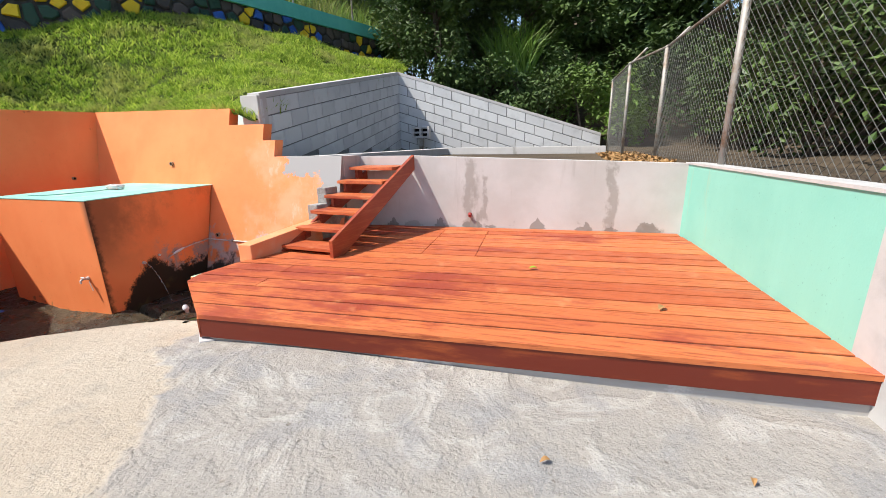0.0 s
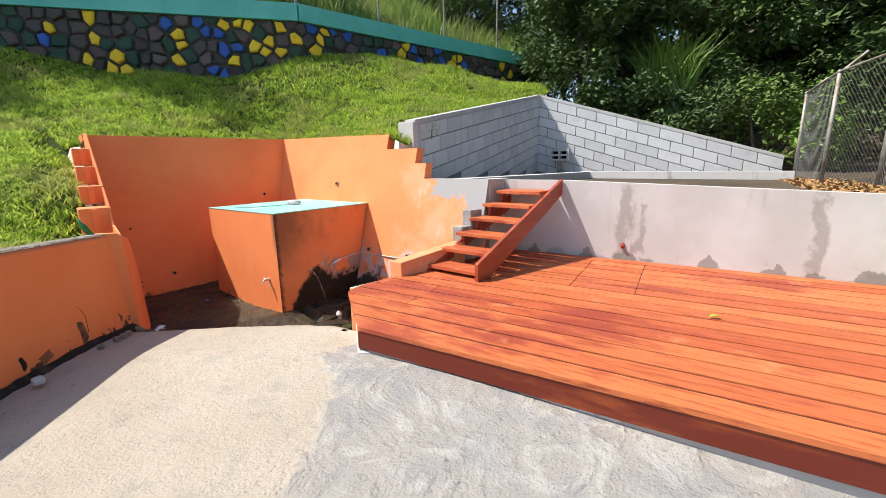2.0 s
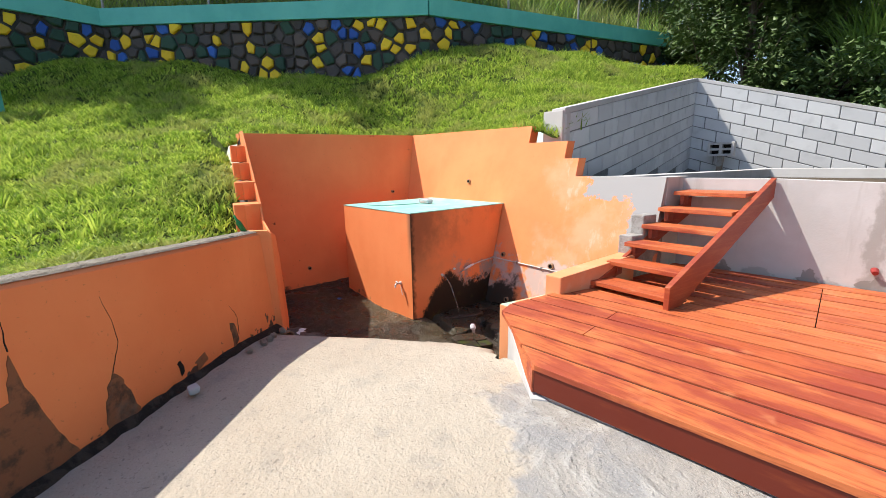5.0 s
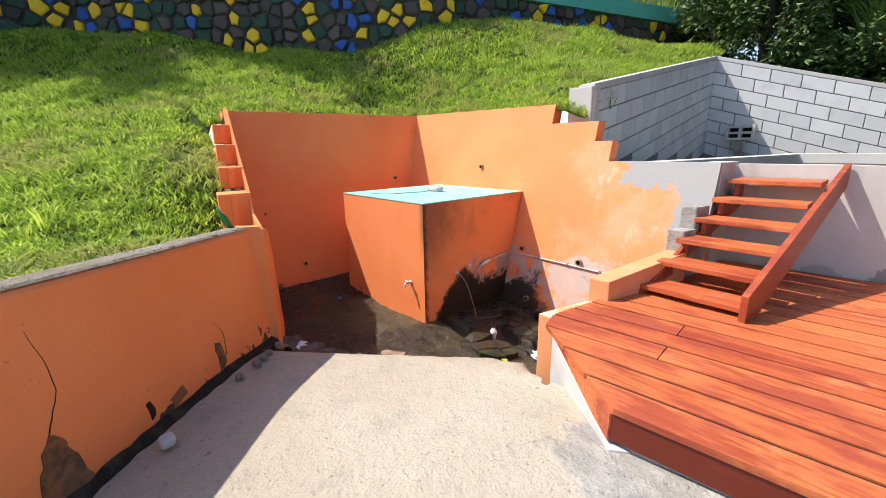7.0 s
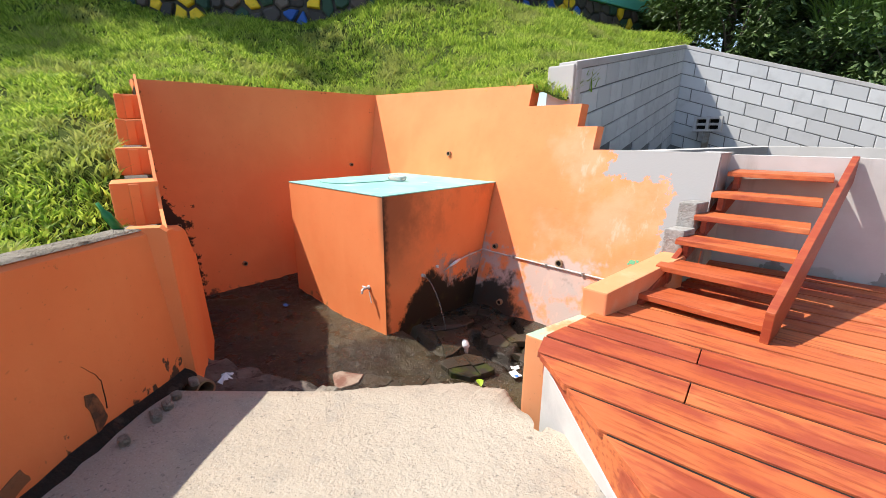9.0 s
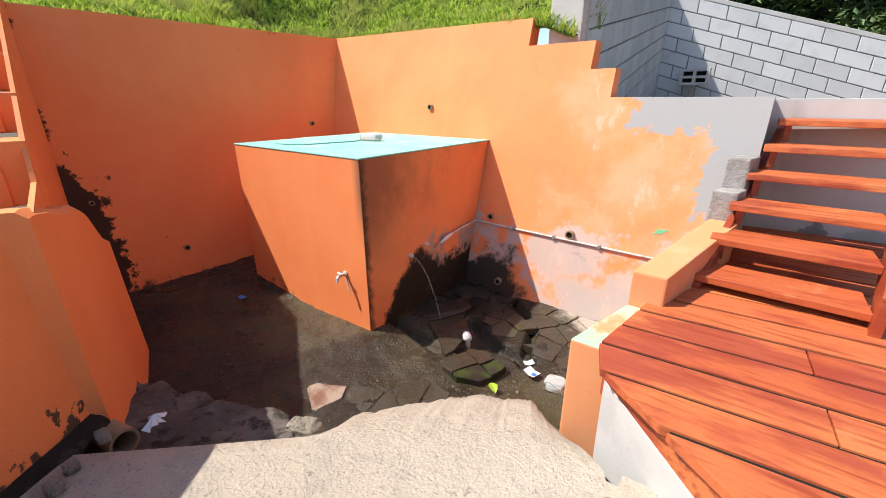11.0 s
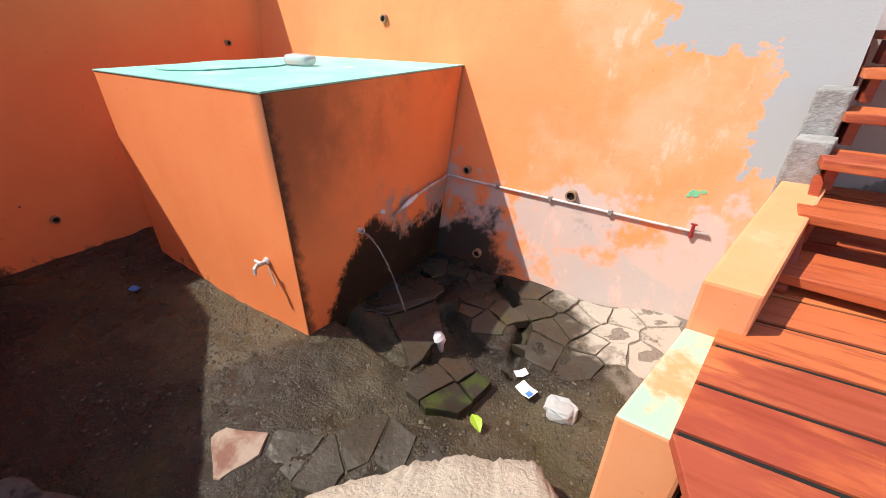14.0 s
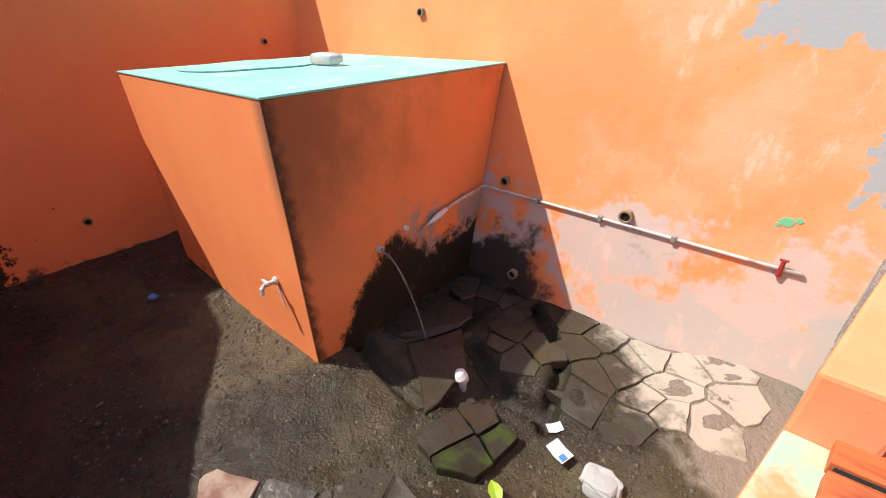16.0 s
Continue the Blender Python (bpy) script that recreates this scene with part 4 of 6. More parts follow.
W_B, GAP = 0.184, 0.020
rngd = random.Random(11)
v = 0.0
k = 0
while v < 3.2:
    v1 = v + W_B
    u0a, u0b = (deck_left(v) - D0.x), (deck_left(v1) - D0.x)
    right = 4.36 - 0.078 * v
    cuts = []
    if k in (3, 5):
        cuts = [0.028]
    elif k > 8 and k < 15:
        cuts = [1.18, 1.775]
    a = (u0a, u0b)
    for c in cuts + [right]:
        last = c == right
        e = 0.0025
        z = DECK + rngd.uniform(-0.002, 0.002)
        q = [D0 + DD * a[0] + DN * v, D0 + DD * (c - 0.003) + DN * v, D0 + DD * (c - 0.003) + DN * v1, D0 + DD * a[1] + DN * v1]
        q = [p - Vector((4.4, 0.6, 0)) + Vector((0, 0, z - 0.036)) for p in q]
        bm = prism(q, (0, 0, 0.036), e)
        part("board", bm, wood, deck)
        a = (c + 0.003, c + 0.003)
    v = v1 + GAP
    k += 1
back_v = v


def deck_prism(name, u0, u1, va, vb, z0, z1, mat, label="", bev=0.003):
    q = [D0 + DD * u0 + DN * va, D0 + DD * u1 + DN * va, D0 + DD * u1 + DN * vb, D0 + DD * u0 + DN * vb]
    q = [p - Vector((4.4, 0.6, 0)) + Vector((0, 0, z0)) for p in q]
    return part(name, prism(q, (0, 0, z1 - z0), bev), mat, deck, label)


# black strips added in the joints so gaps read dark, as dirt and shade
for n in range(1, k):
    vj = n * (W_B + GAP) - GAP
    ul = max(deck_left(vj), deck_left(vj + GAP)) - D0.x + 0.01
    deck_prism("joint_dirt_shade", ul, 4.34 - 0.078 * vj, vj + 0.0005, vj + GAP - 0.0005, DECK - 0.034, DECK - 0.008, black, "black strip added in the joint for its dirt and shade", 0.0)
fascia = deck_prism("fascia", 0.0, 4.35, 0.008, 0.040, 0.004, DECK - 0.040, wood_f, "red-stained fascia board, its front's shade put into the colour")
deck_prism("plinth", 0.06, 4.32, 0.030, 0.12, -0.25, 0.002, cement, "grey concrete strip under the fascia", 0.0)
for n in range(7):
    deck_prism("joist", 0.25 + n * 0.62, 0.30 + n * 0.62, 0.05, back_v - 0.05, 0.02, DECK - 0.038, wood_y)
ua = [Vector((1.815, -0.335, 0)), Vector((2.545, -0.985, 0)), Vector((2.57, -0.955, 0)), Vector((1.84, -0.305, 0))]
part("side_fascia", prism([p - Vector((4.4, 0.6, 0)) + Vector((0, 0, 0.0)) for p in ua], (0, 0, DECK - 0.040), 0.003), wood, deck, "slanted red-stained side board")
# bed coloured black: the shade under the boards is put into it
thing("deck_bed", prism([(1.95, -0.2, -0.4), (2.62, -0.93, -0.4), (6.8, -0.60, -0.4), (6.6, 2.4, -0.4), (2.2, 2.2, -0.4)], (0, 0, 0.41)), black, "earth bed under the timber deck, coloured black as its shade", "ground", kind="structure")

# ---- stairs ----
stair = empty("timber_stair", "red-stained open timber stair with six treads", "stair", (2.5, 1.2, DECK))
so = Vector((2.5, 1.2, DECK))
ST_B, ST_T = Vector((2.70, 0.53, 0)), Vector((2.95, 2.325, 0))


def stringer(pb, pt, w, zt, foot_z):
    """A slanting board standing on edge, cut level at its foot."""
    d = (pt - pb)
    n = Vector((d.y, -d.x, 0)).normalized() * w
    z0 = DECK
    pts = [Vector((pb.x, pb.y, z0)), Vector((*(pb + d * 0.105).xy, z0)), Vector((*pt.xy, zt - 0.20)), Vector((*pt.xy, zt)), Vector((*(pb).xy, foot_z))]
    return prism([p - so for p in pts], n, 0.004)


part("stringer", stringer(ST_B, ST_T, 0.045, 1.185, 0.375), wood_y, stair)
part("stringer", stringer(ST_B + Vector((-0.70, 0.10, 0)), ST_T + Vector((-0.72, 0.0, 0)), 0.04, 0.98, 0.21), wood_y, stair)
for i in range(6):
    y = 0.62 + i * 0.247
    z = 0.262 + i * 0.157
    f = (y - 0.53) / 1.795
    xr = 2.70 + 0.23 * f
    xl = 1.975 + 0.245 * i / 5
    pts = [(xl, y + 0.02, z - 0.04), (xr, y - 0.02, z - 0.04), (xr, y + (0.27 if i < 5 else 0.46), z - 0.04), (xl, y + (0.29 if i < 5 else 0.41), z - 0.04)]
    part("tread", prism([Vector(p) - so for p in pts], (0, 0, 0.04), 0.005), wood, stair)
    pts = [(xl + 0.04, y + 0.10, z - 0.15), (xl + 0.08, y + 0.10, z - 0.15), (xl + 0.08, y + 0.24, z - 0.15), (xl + 0.04, y + 0.24, z - 0.15)]
    part("cleat", prism([Vector(p) - so for p in pts], (0, 0, 0.105), 0.003), wood_y, stair)

# ---- water tank ----
tank = empty("water_tank", "orange painted masonry tank with a pale turquoise top", "water tank", (0, 0, -0.6))
to = Vector((0, 0, -0.6))


def tank_pt(x, y, z):
    return Vector((x, y, z)) - to


TZ = 0.800
bx0 = -1.675
part("front", prism([tank_pt(bx0, 0, -0.9), tank_pt(-0.004, 0, -0.9), tank_pt(-0.004, 0, TZ - 0.008), tank_pt(bx0, 0, TZ - 0.008)], (0, 0.12, 0)), plinth, tank)
part("side", prism([tank_pt(0, 0.004, -0.9), tank_pt(0, wall_y(-0.9), -0.9), tank_pt(0, wall_y(0.7), TZ - 0.008), tank_pt(0, 0.004, TZ - 0.008)], (-0.12, 0, 0)), flank, tank, "orange flank, darker towards its front edge and top, with black mould")
part("side", prism([tank_pt(bx0, 0.12, -0.9), tank_pt(bx0, wall_y(-0.9), -0.9), tank_pt(bx0, wall_y(0.7), TZ - 0.008), tank_pt(bx0, 0.12, TZ - 0.008)], (0.12, 0, 0)), plinth, tank)
lid = part("lid", prism([tank_pt(bx0 - 0.004, -0.004, TZ - 0.006), tank_pt(0.004, -0.004, TZ - 0.006), tank_pt(0.004, wall_y(TZ) - 0.002, TZ - 0.006), tank_pt(bx0 - 0.004, wall_y(TZ) - 0.002, TZ - 0.006)], (0, 0, 0.010), 0.003), turq_top, tank, "pale turquoise painted concrete top")
bm = bmesh.new()
a = [(-1.27 + (0.34 + 0.03 * math.sin(5 * t)) * math.cos(t), 0.66 + 0.46 * math.sin(t)) for t in (i * math.tau / 24 for i in range(24))]
add_prism(bm, [tank_pt(x, y, TZ + 0.006) for x, y in a], (0, 0, 0.007), 0.003)
part("hatch_cover", bm, turq_top, lid, "slightly raised pale turquoise hatch cover")
bag = rock_mesh("plastic_container", (0.24, 0.13, 0.075), clear, 3, sub=3, rough=0.12)
bag.shade_smooth()
ob = thing("plastic_container", bag, clear, "crumpled clear plastic container on the tank's top", "container")
ob.location = (-0.86, 0.93, TZ + 0.042)

# tap on the tank's front
tap = empty("tap", "small white plastic tap on the tank's orange front", "tap", (-0.245, -0.02, -0.11))
part("body", tube([(0, 0.02, 0), (0, -0.05, 0), (0, -0.065, -0.012), (0, -0.07, -0.045)], [0.013, 0.013, 0.012, 0.011]), pvc, tap)
part("handle", box((-0.028, -0.045, 0.012), (0.028, -0.033, 0.026), 0.004), white_p, tap)
part("collar", tube([(0, 0.018, 0), (0, 0.004, 0)], 0.022, 12), pvc, tap)
drip = thing("tap_stain", box((0, 0, 0), (0.012, 0.003, 0.12), 0, pose(-0.225, -0.0035, -0.27, 0, -14, 0)), pvc, "pale lime streak under the tap", "stain")

# spout with running water
sy, sz = 0.485, -0.05
spout = thing("spout", ring((0.012, sy, sz), (1, 0, 0), 0.018, 0.013, 0.018), pvc, "short plastic spout in the tank's mouldy flank", "pipe")
arc = [(0.03 + 0.26 * t, sy + 0.05 * t, sz - 0.01 - 0.50 * t * t - 0.02 * t) for t in (i / 14 for i in range(15))]
thing("water_jet", tube(arc, [0.004 + 0.003 * abs(math.sin(i * 1.9)) for i in range(15)], 6), water_m, "thin arc of clear water from the spout", "water", smooth=True)
thing("plug", ring((0.008, 0.70, -0.005), (1, 0, 0), 0.015, 0.008, 0.012), white_p, "small white pipe stub on the tank's flank", "pipe")

# ---- pipe along the wall ----
pipe = empty("wall_pipe", "thin whitish water pipe clipped along the orange wall", "pipe", (0.0, 1.5, 0.02))
po = Vector((0.0, 1.5, 0.02))
pz = lambda x: 0.026 - 0.012 * x
run = [(0.02, wall_y(0.02) - 0.05, 0.035), (0.05, wall_y(0.02) - 0.03, 0.035)] + [(x, wall_y(pz(x)) - 0.016, pz(x)) for x in lin(0.12, 1.80, 8)]
part("pipe", tube([Vector(p) - po for p in run], 0.0095, 8), pvc, pipe, smooth=True)
part("branch", tube([Vector(p) - po for p in ((0.03, wall_y(0.02) - 0.05, 0.035), (0.028, 1.2, 0.02), (0.026, 0.98, -0.01), (0.022, 0.80, -0.07))], [0.0095, 0.0095, 0.009, 0.007], 8), pvc, pipe, smooth=True)
part("wrapping", tube([Vector(p) - po for p in ((0.034, 1.04, 0.005), (0.036, 0.96, -0.012), (0.032, 0.88, -0.035))], [0.012, 0.019, 0.011], 9), white_p, pipe, "lumpy white tape wrapping", smooth=True)
for x in (0.45, 0.85, 1.25):
    part("clip", box((x - 0.012, wall_y(pz(x)) - 0.030, pz(x) - 0.017), (x + 0.012, wall_y(pz(x)) - 0.002, pz(x) + 0.017), 0.003, Matrix.Translation(-po)), steel, pipe)
vx = 1.715
part("valve", tube([Vector(p) - po for p in ((vx, wall_y(pz(vx)) - 0.025, pz(vx) - 0.035), (vx, wall_y(pz(vx)) - 0.025, pz(vx) + 0.05))], [0.012, 0.009], 8), red_m, pipe, "red valve")
part("valve_handle", box((vx - 0.018, wall_y(pz(vx)) - 0.030, pz(vx) + 0.044), (vx + 0.018, wall_y(pz(vx)) - 0.016, pz(vx) + 0.053), 0.003, Matrix.Translation(-po)), red_m, pipe)


# ---- weep holes ----
def weep(p, axis, r=0.024):
    ob = empty("weep_pipe", "small clay weep pipe stub in the painted wall", "pipe", p, "weep pipes")
    part("rim", ring((0, 0, 0), axis, r, r * 0.72, 0.02), tan, ob)
    q = Vector(axis).normalized()
    # black disc inside the rim stands in for the shade within the pipe
    part("bore_shade", tube([q * 0.004, q * 0.010], r * 0.73, 12), black, ob)


for x, z, r in ((-0.80, 1.10, 0.03), (0.175, 0.09, 0.032), (0.985, 0.062, 0.038), (0.38, -0.50, 0.034)):
    weep((x, wall_y(z) - 0.012, z), (0, -1, 0), r)
for y, z, r in ((1.36, 0.90, 0.026), (-0.40, -0.205, 0.028), (-1.0, 0.35, 0.02)):
    weep((left_x(z) + 0.012, y, z), (1, 0, 0), r)

# ---- vent block in the far corner ----
vent = empty("vent_block", "grey concrete vent block with four square openings", "vent block", (0.80, 8.62, 1.46))
for x in (-0.27, -0.03, 0.21):
    part("bar", box((x, -0.14, 0.0), (x + 0.06, 0.02, 0.32), 0.006), cement, vent)
for z in (0.0, 0.13, 0.26):
    part("bar", box((-0.268, -0.138, z), (0.268, 0.018, z + 0.05), 0.006), cement, vent)
# black panels close the openings, their inner shade given by colour
for x in (-0.21, 0.03):
    for z in (0.05, 0.18):
        part("opening", box((x, -0.006, z), (x + 0.18, 0.016, z + 0.08), 0.0), black, vent, "black panel for the shade in a square opening")
part("post", box((-0.06, -0.10, -0.44), (0.06, 0.0, 0.0), 0.006), steel, vent, "dark post under the vent block")

# ---- basin stones ----
def clip_cell(poly, a, b, gap):
    """Keeps the part of a polygon that is nearer to a than to b, less half a joint."""
    m = ((a[0] + b[0]) / 2, (a[1] + b[1]) / 2)
    d = (b[0] - a[0], b[1] - a[1])
    L = math.hypot(*d)
    side = lambda p: ((p[0] - m[0]) * d[0] + (p[1] - m[1]) * d[1]) / L + gap / 2
    out = []
    for p, q in zip(poly, poly[1:] + poly[:1]):
        sp, sq = side(p), side(q)
        if sp <= 0:
            out.append(p)
        if (sp < 0) != (sq < 0) and sp != sq:
            t = sp / (sp - sq)
            out.append((p[0] + (q[0] - p[0]) * t, p[1] + (q[1] - p[1]) * t))
    return out


def paving(owner, origin, area, spacing, gap, seed, inside, mat_of, lift, thick=0.06):
    rg = random.Random(seed)
    x0, y0, x1, y1 = area
    pts = []
    nx, ny = int((x1 - x0) / spacing), int((y1 - y0) / spacing)
    for i in range(-1, nx + 2):
        for j in range(-1, ny + 2):
            pts.append((x0 + (i + 0.5 + rg.uniform(-0.42, 0.42)) * spacing, y0 + (j + 0.5 + rg.uniform(-0.42, 0.42)) * spacing))
    for p in pts:
        if not inside(*p) or near_channel(*p)[0] < 0.015:
            continue
        r = spacing * 1.6
        cell = [(p[0] - r, p[1] - r), (p[0] + r, p[1] - r), (p[0] + r, p[1] + r), (p[0] - r, p[1] + r)]
        for q in pts:
            if q is not p and (q[0] - p[0]) ** 2 + (q[1] - p[1]) ** 2 < (spacing * 3) ** 2 and cell:
                cell = clip_cell(cell, p, q, gap * rg.uniform(0.5, 1.6))
        if len(cell) < 3:
            continue
        rough_cell = []
        for c0, c1 in zip(cell, cell[1:] + cell[:1]):
            rough_cell.append(c0)
            for t in (0.33, 0.67):
                j = rg.uniform(-0.006, 0.003)
                mx, my = c0[0] + (c1[0] - c0[0]) * t, c0[1] + (c1[1] - c0[1]) * t
                dl = math.hypot(mx - p[0], my - p[1]) + 1e-6
                rough_cell.append((mx + (mx - p[0]) / dl * j, my + (my - p[1]) / dl * j))
        cell = rough_cell
        z = lift + rg.uniform(-0.004, 0.004)
        tx, ty = rg.uniform(-0.03, 0.03), rg.uniform(-0.03, 0.03)
        bm = bmesh.new()
        top, mid, bot = [], [], []
        for i, (x, y) in enumerate(cell):
            d, ox, oy = near_channel(x, y)
            if d < 0.004:
                cell[i] = x, y = x + ox * (0.004 - d), y + oy * (0.004 - d)
            zz = basin_base(x, y) + z + (x - p[0]) * tx + (y - p[1]) * ty
            top.append(bm.verts.new((p[0] + (x - p[0]) * 0.97 - origin[0], p[1] + (y - p[1]) * 0.97 - origin[1], zz - origin[2])))
            mid.append(bm.verts.new((x - origin[0], y - origin[1], zz - 0.006 - origin[2])))
            bot.append(bm.verts.new((x - origin[0], y - origin[1], zz - thick - origin[2])))
        bm.faces.new(top)
        n = len(top)
        for a, b in ((top, mid), (mid, bot)):
            for k in range(n):
                bm.faces.new((a[k], b[k], b[(k + 1) % n], a[(k + 1) % n]))
        part("flagstone", bm, mat_of(*p), owner)


def within(corners):
    """Test for a point inside a closed outline."""
    def inside(x, y):
        hit = False
        for (ax, ay), (bx, by) in zip(corners, corners[1:] + corners[:1]):
            if (ay > y) != (by > y) and x < ax + (bx - ax) * (y - ay) / (by - ay):
                hit = not hit
        return hit
    return inside


def flag_or_moss(x, y):
    green = min(math.hypot(x - 0.97, y - 0.72), math.hypot(x - 1.14, y - 0.58), math.hypot(x - 0.94, y - 0.22))
    return moss if green < 0.10 else flag


flag_thing = empty("flagstone_paving", "irregular flagstone paving, dry and pale beside the wall", "paving", (0.9, 0.8, -0.7), kind="structure")
paving(flag_thing, (0.9, 0.8, -0.7), (0.3, 0.4, 2.0, 1.6), 0.19, 0.008, 8, within([(0.50, 1.42), (1.10, 1.40), (1.78, 1.36), (1.76, 0.80), (1.52, 0.74), (1.36, 0.60), (1.08, 0.50), (1.04, 0.80), (0.78, 1.12)]), flag_or_moss, 0.008)
island = empty("stone_island", "wet dark flagstones between the water channels, mossy at the edge", "paving", (0.7, 0.9, -0.7), kind="structure")
paving(island, (0.7, 0.9, -0.7), (0.0, 0.5, 1.1, 1.6), 0.18, 0.008, 21, within([(0.60, 0.68), (0.84, 0.58), (1.02, 0.62), (0.98, 0.84), (0.84, 1.02), (0.40, 1.42), (0.10, 1.42), (0.10, 1.10), (0.40, 1.02), (0.44, 0.84)]), flag_or_moss, 0.014)
ledge = empty("spring_ledge", "wet stone ledge under the spout", "paving", (0.3, 0.45, -0.7), kind="structure")
paving(ledge, (0.3, 0.45, -0.7), (-0.1, 0.1, 0.9, 0.9), 0.44, 0.012, 5, within([(0.05, 0.30), (0.50, 0.27), (0.62, 0.45), (0.50, 0.62), (0.05, 0.68)]), lambda x, y: flag, 0.022, 0.12)
outlet = empty("drain_stones", "rounded mossy stones in the mud below the spring", "paving", (0.8, 0.2, -0.75), kind="structure")
paving(outlet, (0.8, 0.2, -0.75), (0.3, -0.2, 1.3, 0.7), 0.19, 0.008, 12, within([(0.58, 0.06), (0.62, 0.16), (0.74, 0.38), (0.92, 0.40), (1.03, 0.30), (1.00, 0.12), (0.84, 0.04)]), flag_or_moss, 0.050, 0.14)
front_flags = empty("worn_paving", "worn reddish and pale flagstones at the slab's edge", "paving", (0.5, -0.5, -0.65), kind="structure")


def by_edge(x, y):
    w = (x - 0.30) * -0.56 + (y + 0.72) * 0.83
    s = (x - 0.30) * 0.83 + (y + 0.72) * 0.56
    return -0.06 < w < 0.20 and -0.05 < s < 0.95


paving(front_flags, (0.5, -0.5, -0.65), (-0.1, -1.0, 1.4, 0.4), 0.21, 0.012, 15, by_edge, lambda x, y: pale_flag if noise.noise(Vector((x * 6, y * 6, 2))) > 0.02 and x < 0.66 else flag, 0.006)


cap = empty("drain_stub", "dirty white upright pipe stub in the trough", "pipe", (0.63, 0.44, basin_z(0.66, 0.46) - 0.02))
part("pipe", tube([(0, 0, -0.02), (0, 0, 0.10)], 0.022, 12), pvc, cap)
part("cap", tube([(0.008, 0, 0.09), (0.0, -0.01, 0.115), (-0.012, -0.012, 0.14), (-0.02, -0.02, 0.152)], [0.030, 0.036, 0.030, 0.014], 12), white_p, cap, "lumpy white rag cap")


# green paint splash on the long wall
bm = bmesh.new()
for cx, cz, r, sd in ((1.67, 0.21, 0.020, 1), (1.71, 0.225, 0.011, 5), (1.64, 0.19, 0.008, 8)):
    ringp = []
    for i in range(20):
        t = i * math.tau / 20
        rr = r * (1 + 0.5 * noise.noise(Vector((math.cos(t) * 1.5, math.sin(t) * 1.5, sd))))
        x, z = cx + rr * 1.5 * math.cos(t), cz + rr * math.sin(t)
        ringp.append((x, wall_y(z) - 0.003, z))
    add_prism(bm, ringp, (0, 0.006, 0))
thing("paint_splash", bm, green_p, "pale green paint splash on the worn orange wall", "paint stain")

lump = rock_mesh("broken_chunk", (0.17, 0.13, 0.22), broken, 61, sub=4, rough=0.35)
ob = thing("broken_chunk", lump, broken, "crumbling chunk of broken concrete at the slab's corner", "concrete chunk")
ob.location = (0.62, -1.02, -0.43)
ob.rotation_euler = (0.1, 0.05, 0.5)
lump = rock_mesh("support_rubble", (0.20, 0.16, 0.50), old, 62, sub=3, rough=0.2)
ob = thing("support_rubble", lump, old, "earthy rubble packed under the slab's corner", "rubble", kind="structure")
ob.location = (0.63, -1.05, -0.70)
# ---- litter ----
def scrap(p, w, h, rz, mat, label, name="paper_scrap"):
    """A thin sheet, folded along its middle."""
    bm = bmesh.new()
    for sgn in (-1, 1):
        add_prism(bm, [(0, -h / 2, 0.004), (sgn * w / 2, -h / 2, 0.004 + 0.012), (sgn * w / 2, h / 2 - 0.006, 0.004 + 0.016), (0, h / 2, 0.004)], (0, 0, 0.002))
    ob = thing(name, bm, mat, label, "litter", "litter")
    ob.matrix_world = pose(p[0], p[1], basin_z(p[0], p[1]) + (p[2] if len(p) > 2 else 0.035), 0, 0, rz)
    return ob


pp = scrap((1.20, 0.41), 0.10, 0.075, -20, white_p, "folded white paper with blue print on the wet floor")
part("print", box((0.018, -0.03, 0.018), (0.045, 0.0, 0.023), 0.0), blue_p, pp, "blue printed corner")
scrap((1.12, 0.52), 0.075, 0.05, 50, white_p, "small white paper scrap on the wet floor")
scrap((-1.30, -0.35, 0.012), 0.07, 0.05, 20, blue_p, "small blue wrapper on the wet floor", "wrapper")
bagm = rock_mesh("plastic_bag", (0.16, 0.13, 0.08), clear, 9, sub=3, rough=0.5)
ob = thing("plastic_bag", bagm, clear, "crumpled clear plastic bag on the basin floor", "bag", "litter")
ob.location = (1.40, 0.37, basin_z(1.40, 0.37) + 0.03)


def leaf_bm(length, width):
    bm = bmesh.new()
    mid = [bm.verts.new((length * (i / 4 - 0.5), 0, 0.010 * math.sin(i / 4 * math.pi))) for i in range(5)]
    for sgn in (1, -1):
        out = [bm.verts.new((length * (i / 4 - 0.5), sgn * width * math.sin(i / 4 * math.pi) * 0.5, 0.02 * math.sin(i / 4 * math.pi))) for i in (1, 2, 3)]
        bm.faces.new((mid[0], mid[1], out[0]))
        bm.faces.new((mid[1], mid[2], out[1], out[0]))
        bm.faces.new((mid[2], mid[3], out[2], out[1]))
        bm.faces.new((mid[3], mid[4], out[2]))
    return bm


ob = thing("fallen_leaf", leaf_bm(0.11, 0.06), yellow_leaf, "bright yellow-green leaf on the worn paving", "leaf", "fallen leaves")
ob.matrix_world = pose(1.09, 0.05, basin_z(1.09, 0.05) + 0.03, 0, 0, -40)
for x, y, rz, L in ((5.05, -1.45, 30, 0.055), (5.9, -1.3, 80, 0.05), (4.8, 0.65, 20, 0.09), (5.75, -0.05, 60, 0.10)):
    ob = thing("fallen_leaf", leaf_bm(L, L * 0.5), brown_leaf if y < 0 else yellow_leaf, "curled dry leaf lying on the pale slab" if y < -1 else "yellowed leaf lying on the red deck", "leaf", "fallen leaves")
    ob.matrix_world = pose(x, y, (slab_z(x, y) if y < -1 else DECK + 0.002) + 0.012, 0, 0, rz)
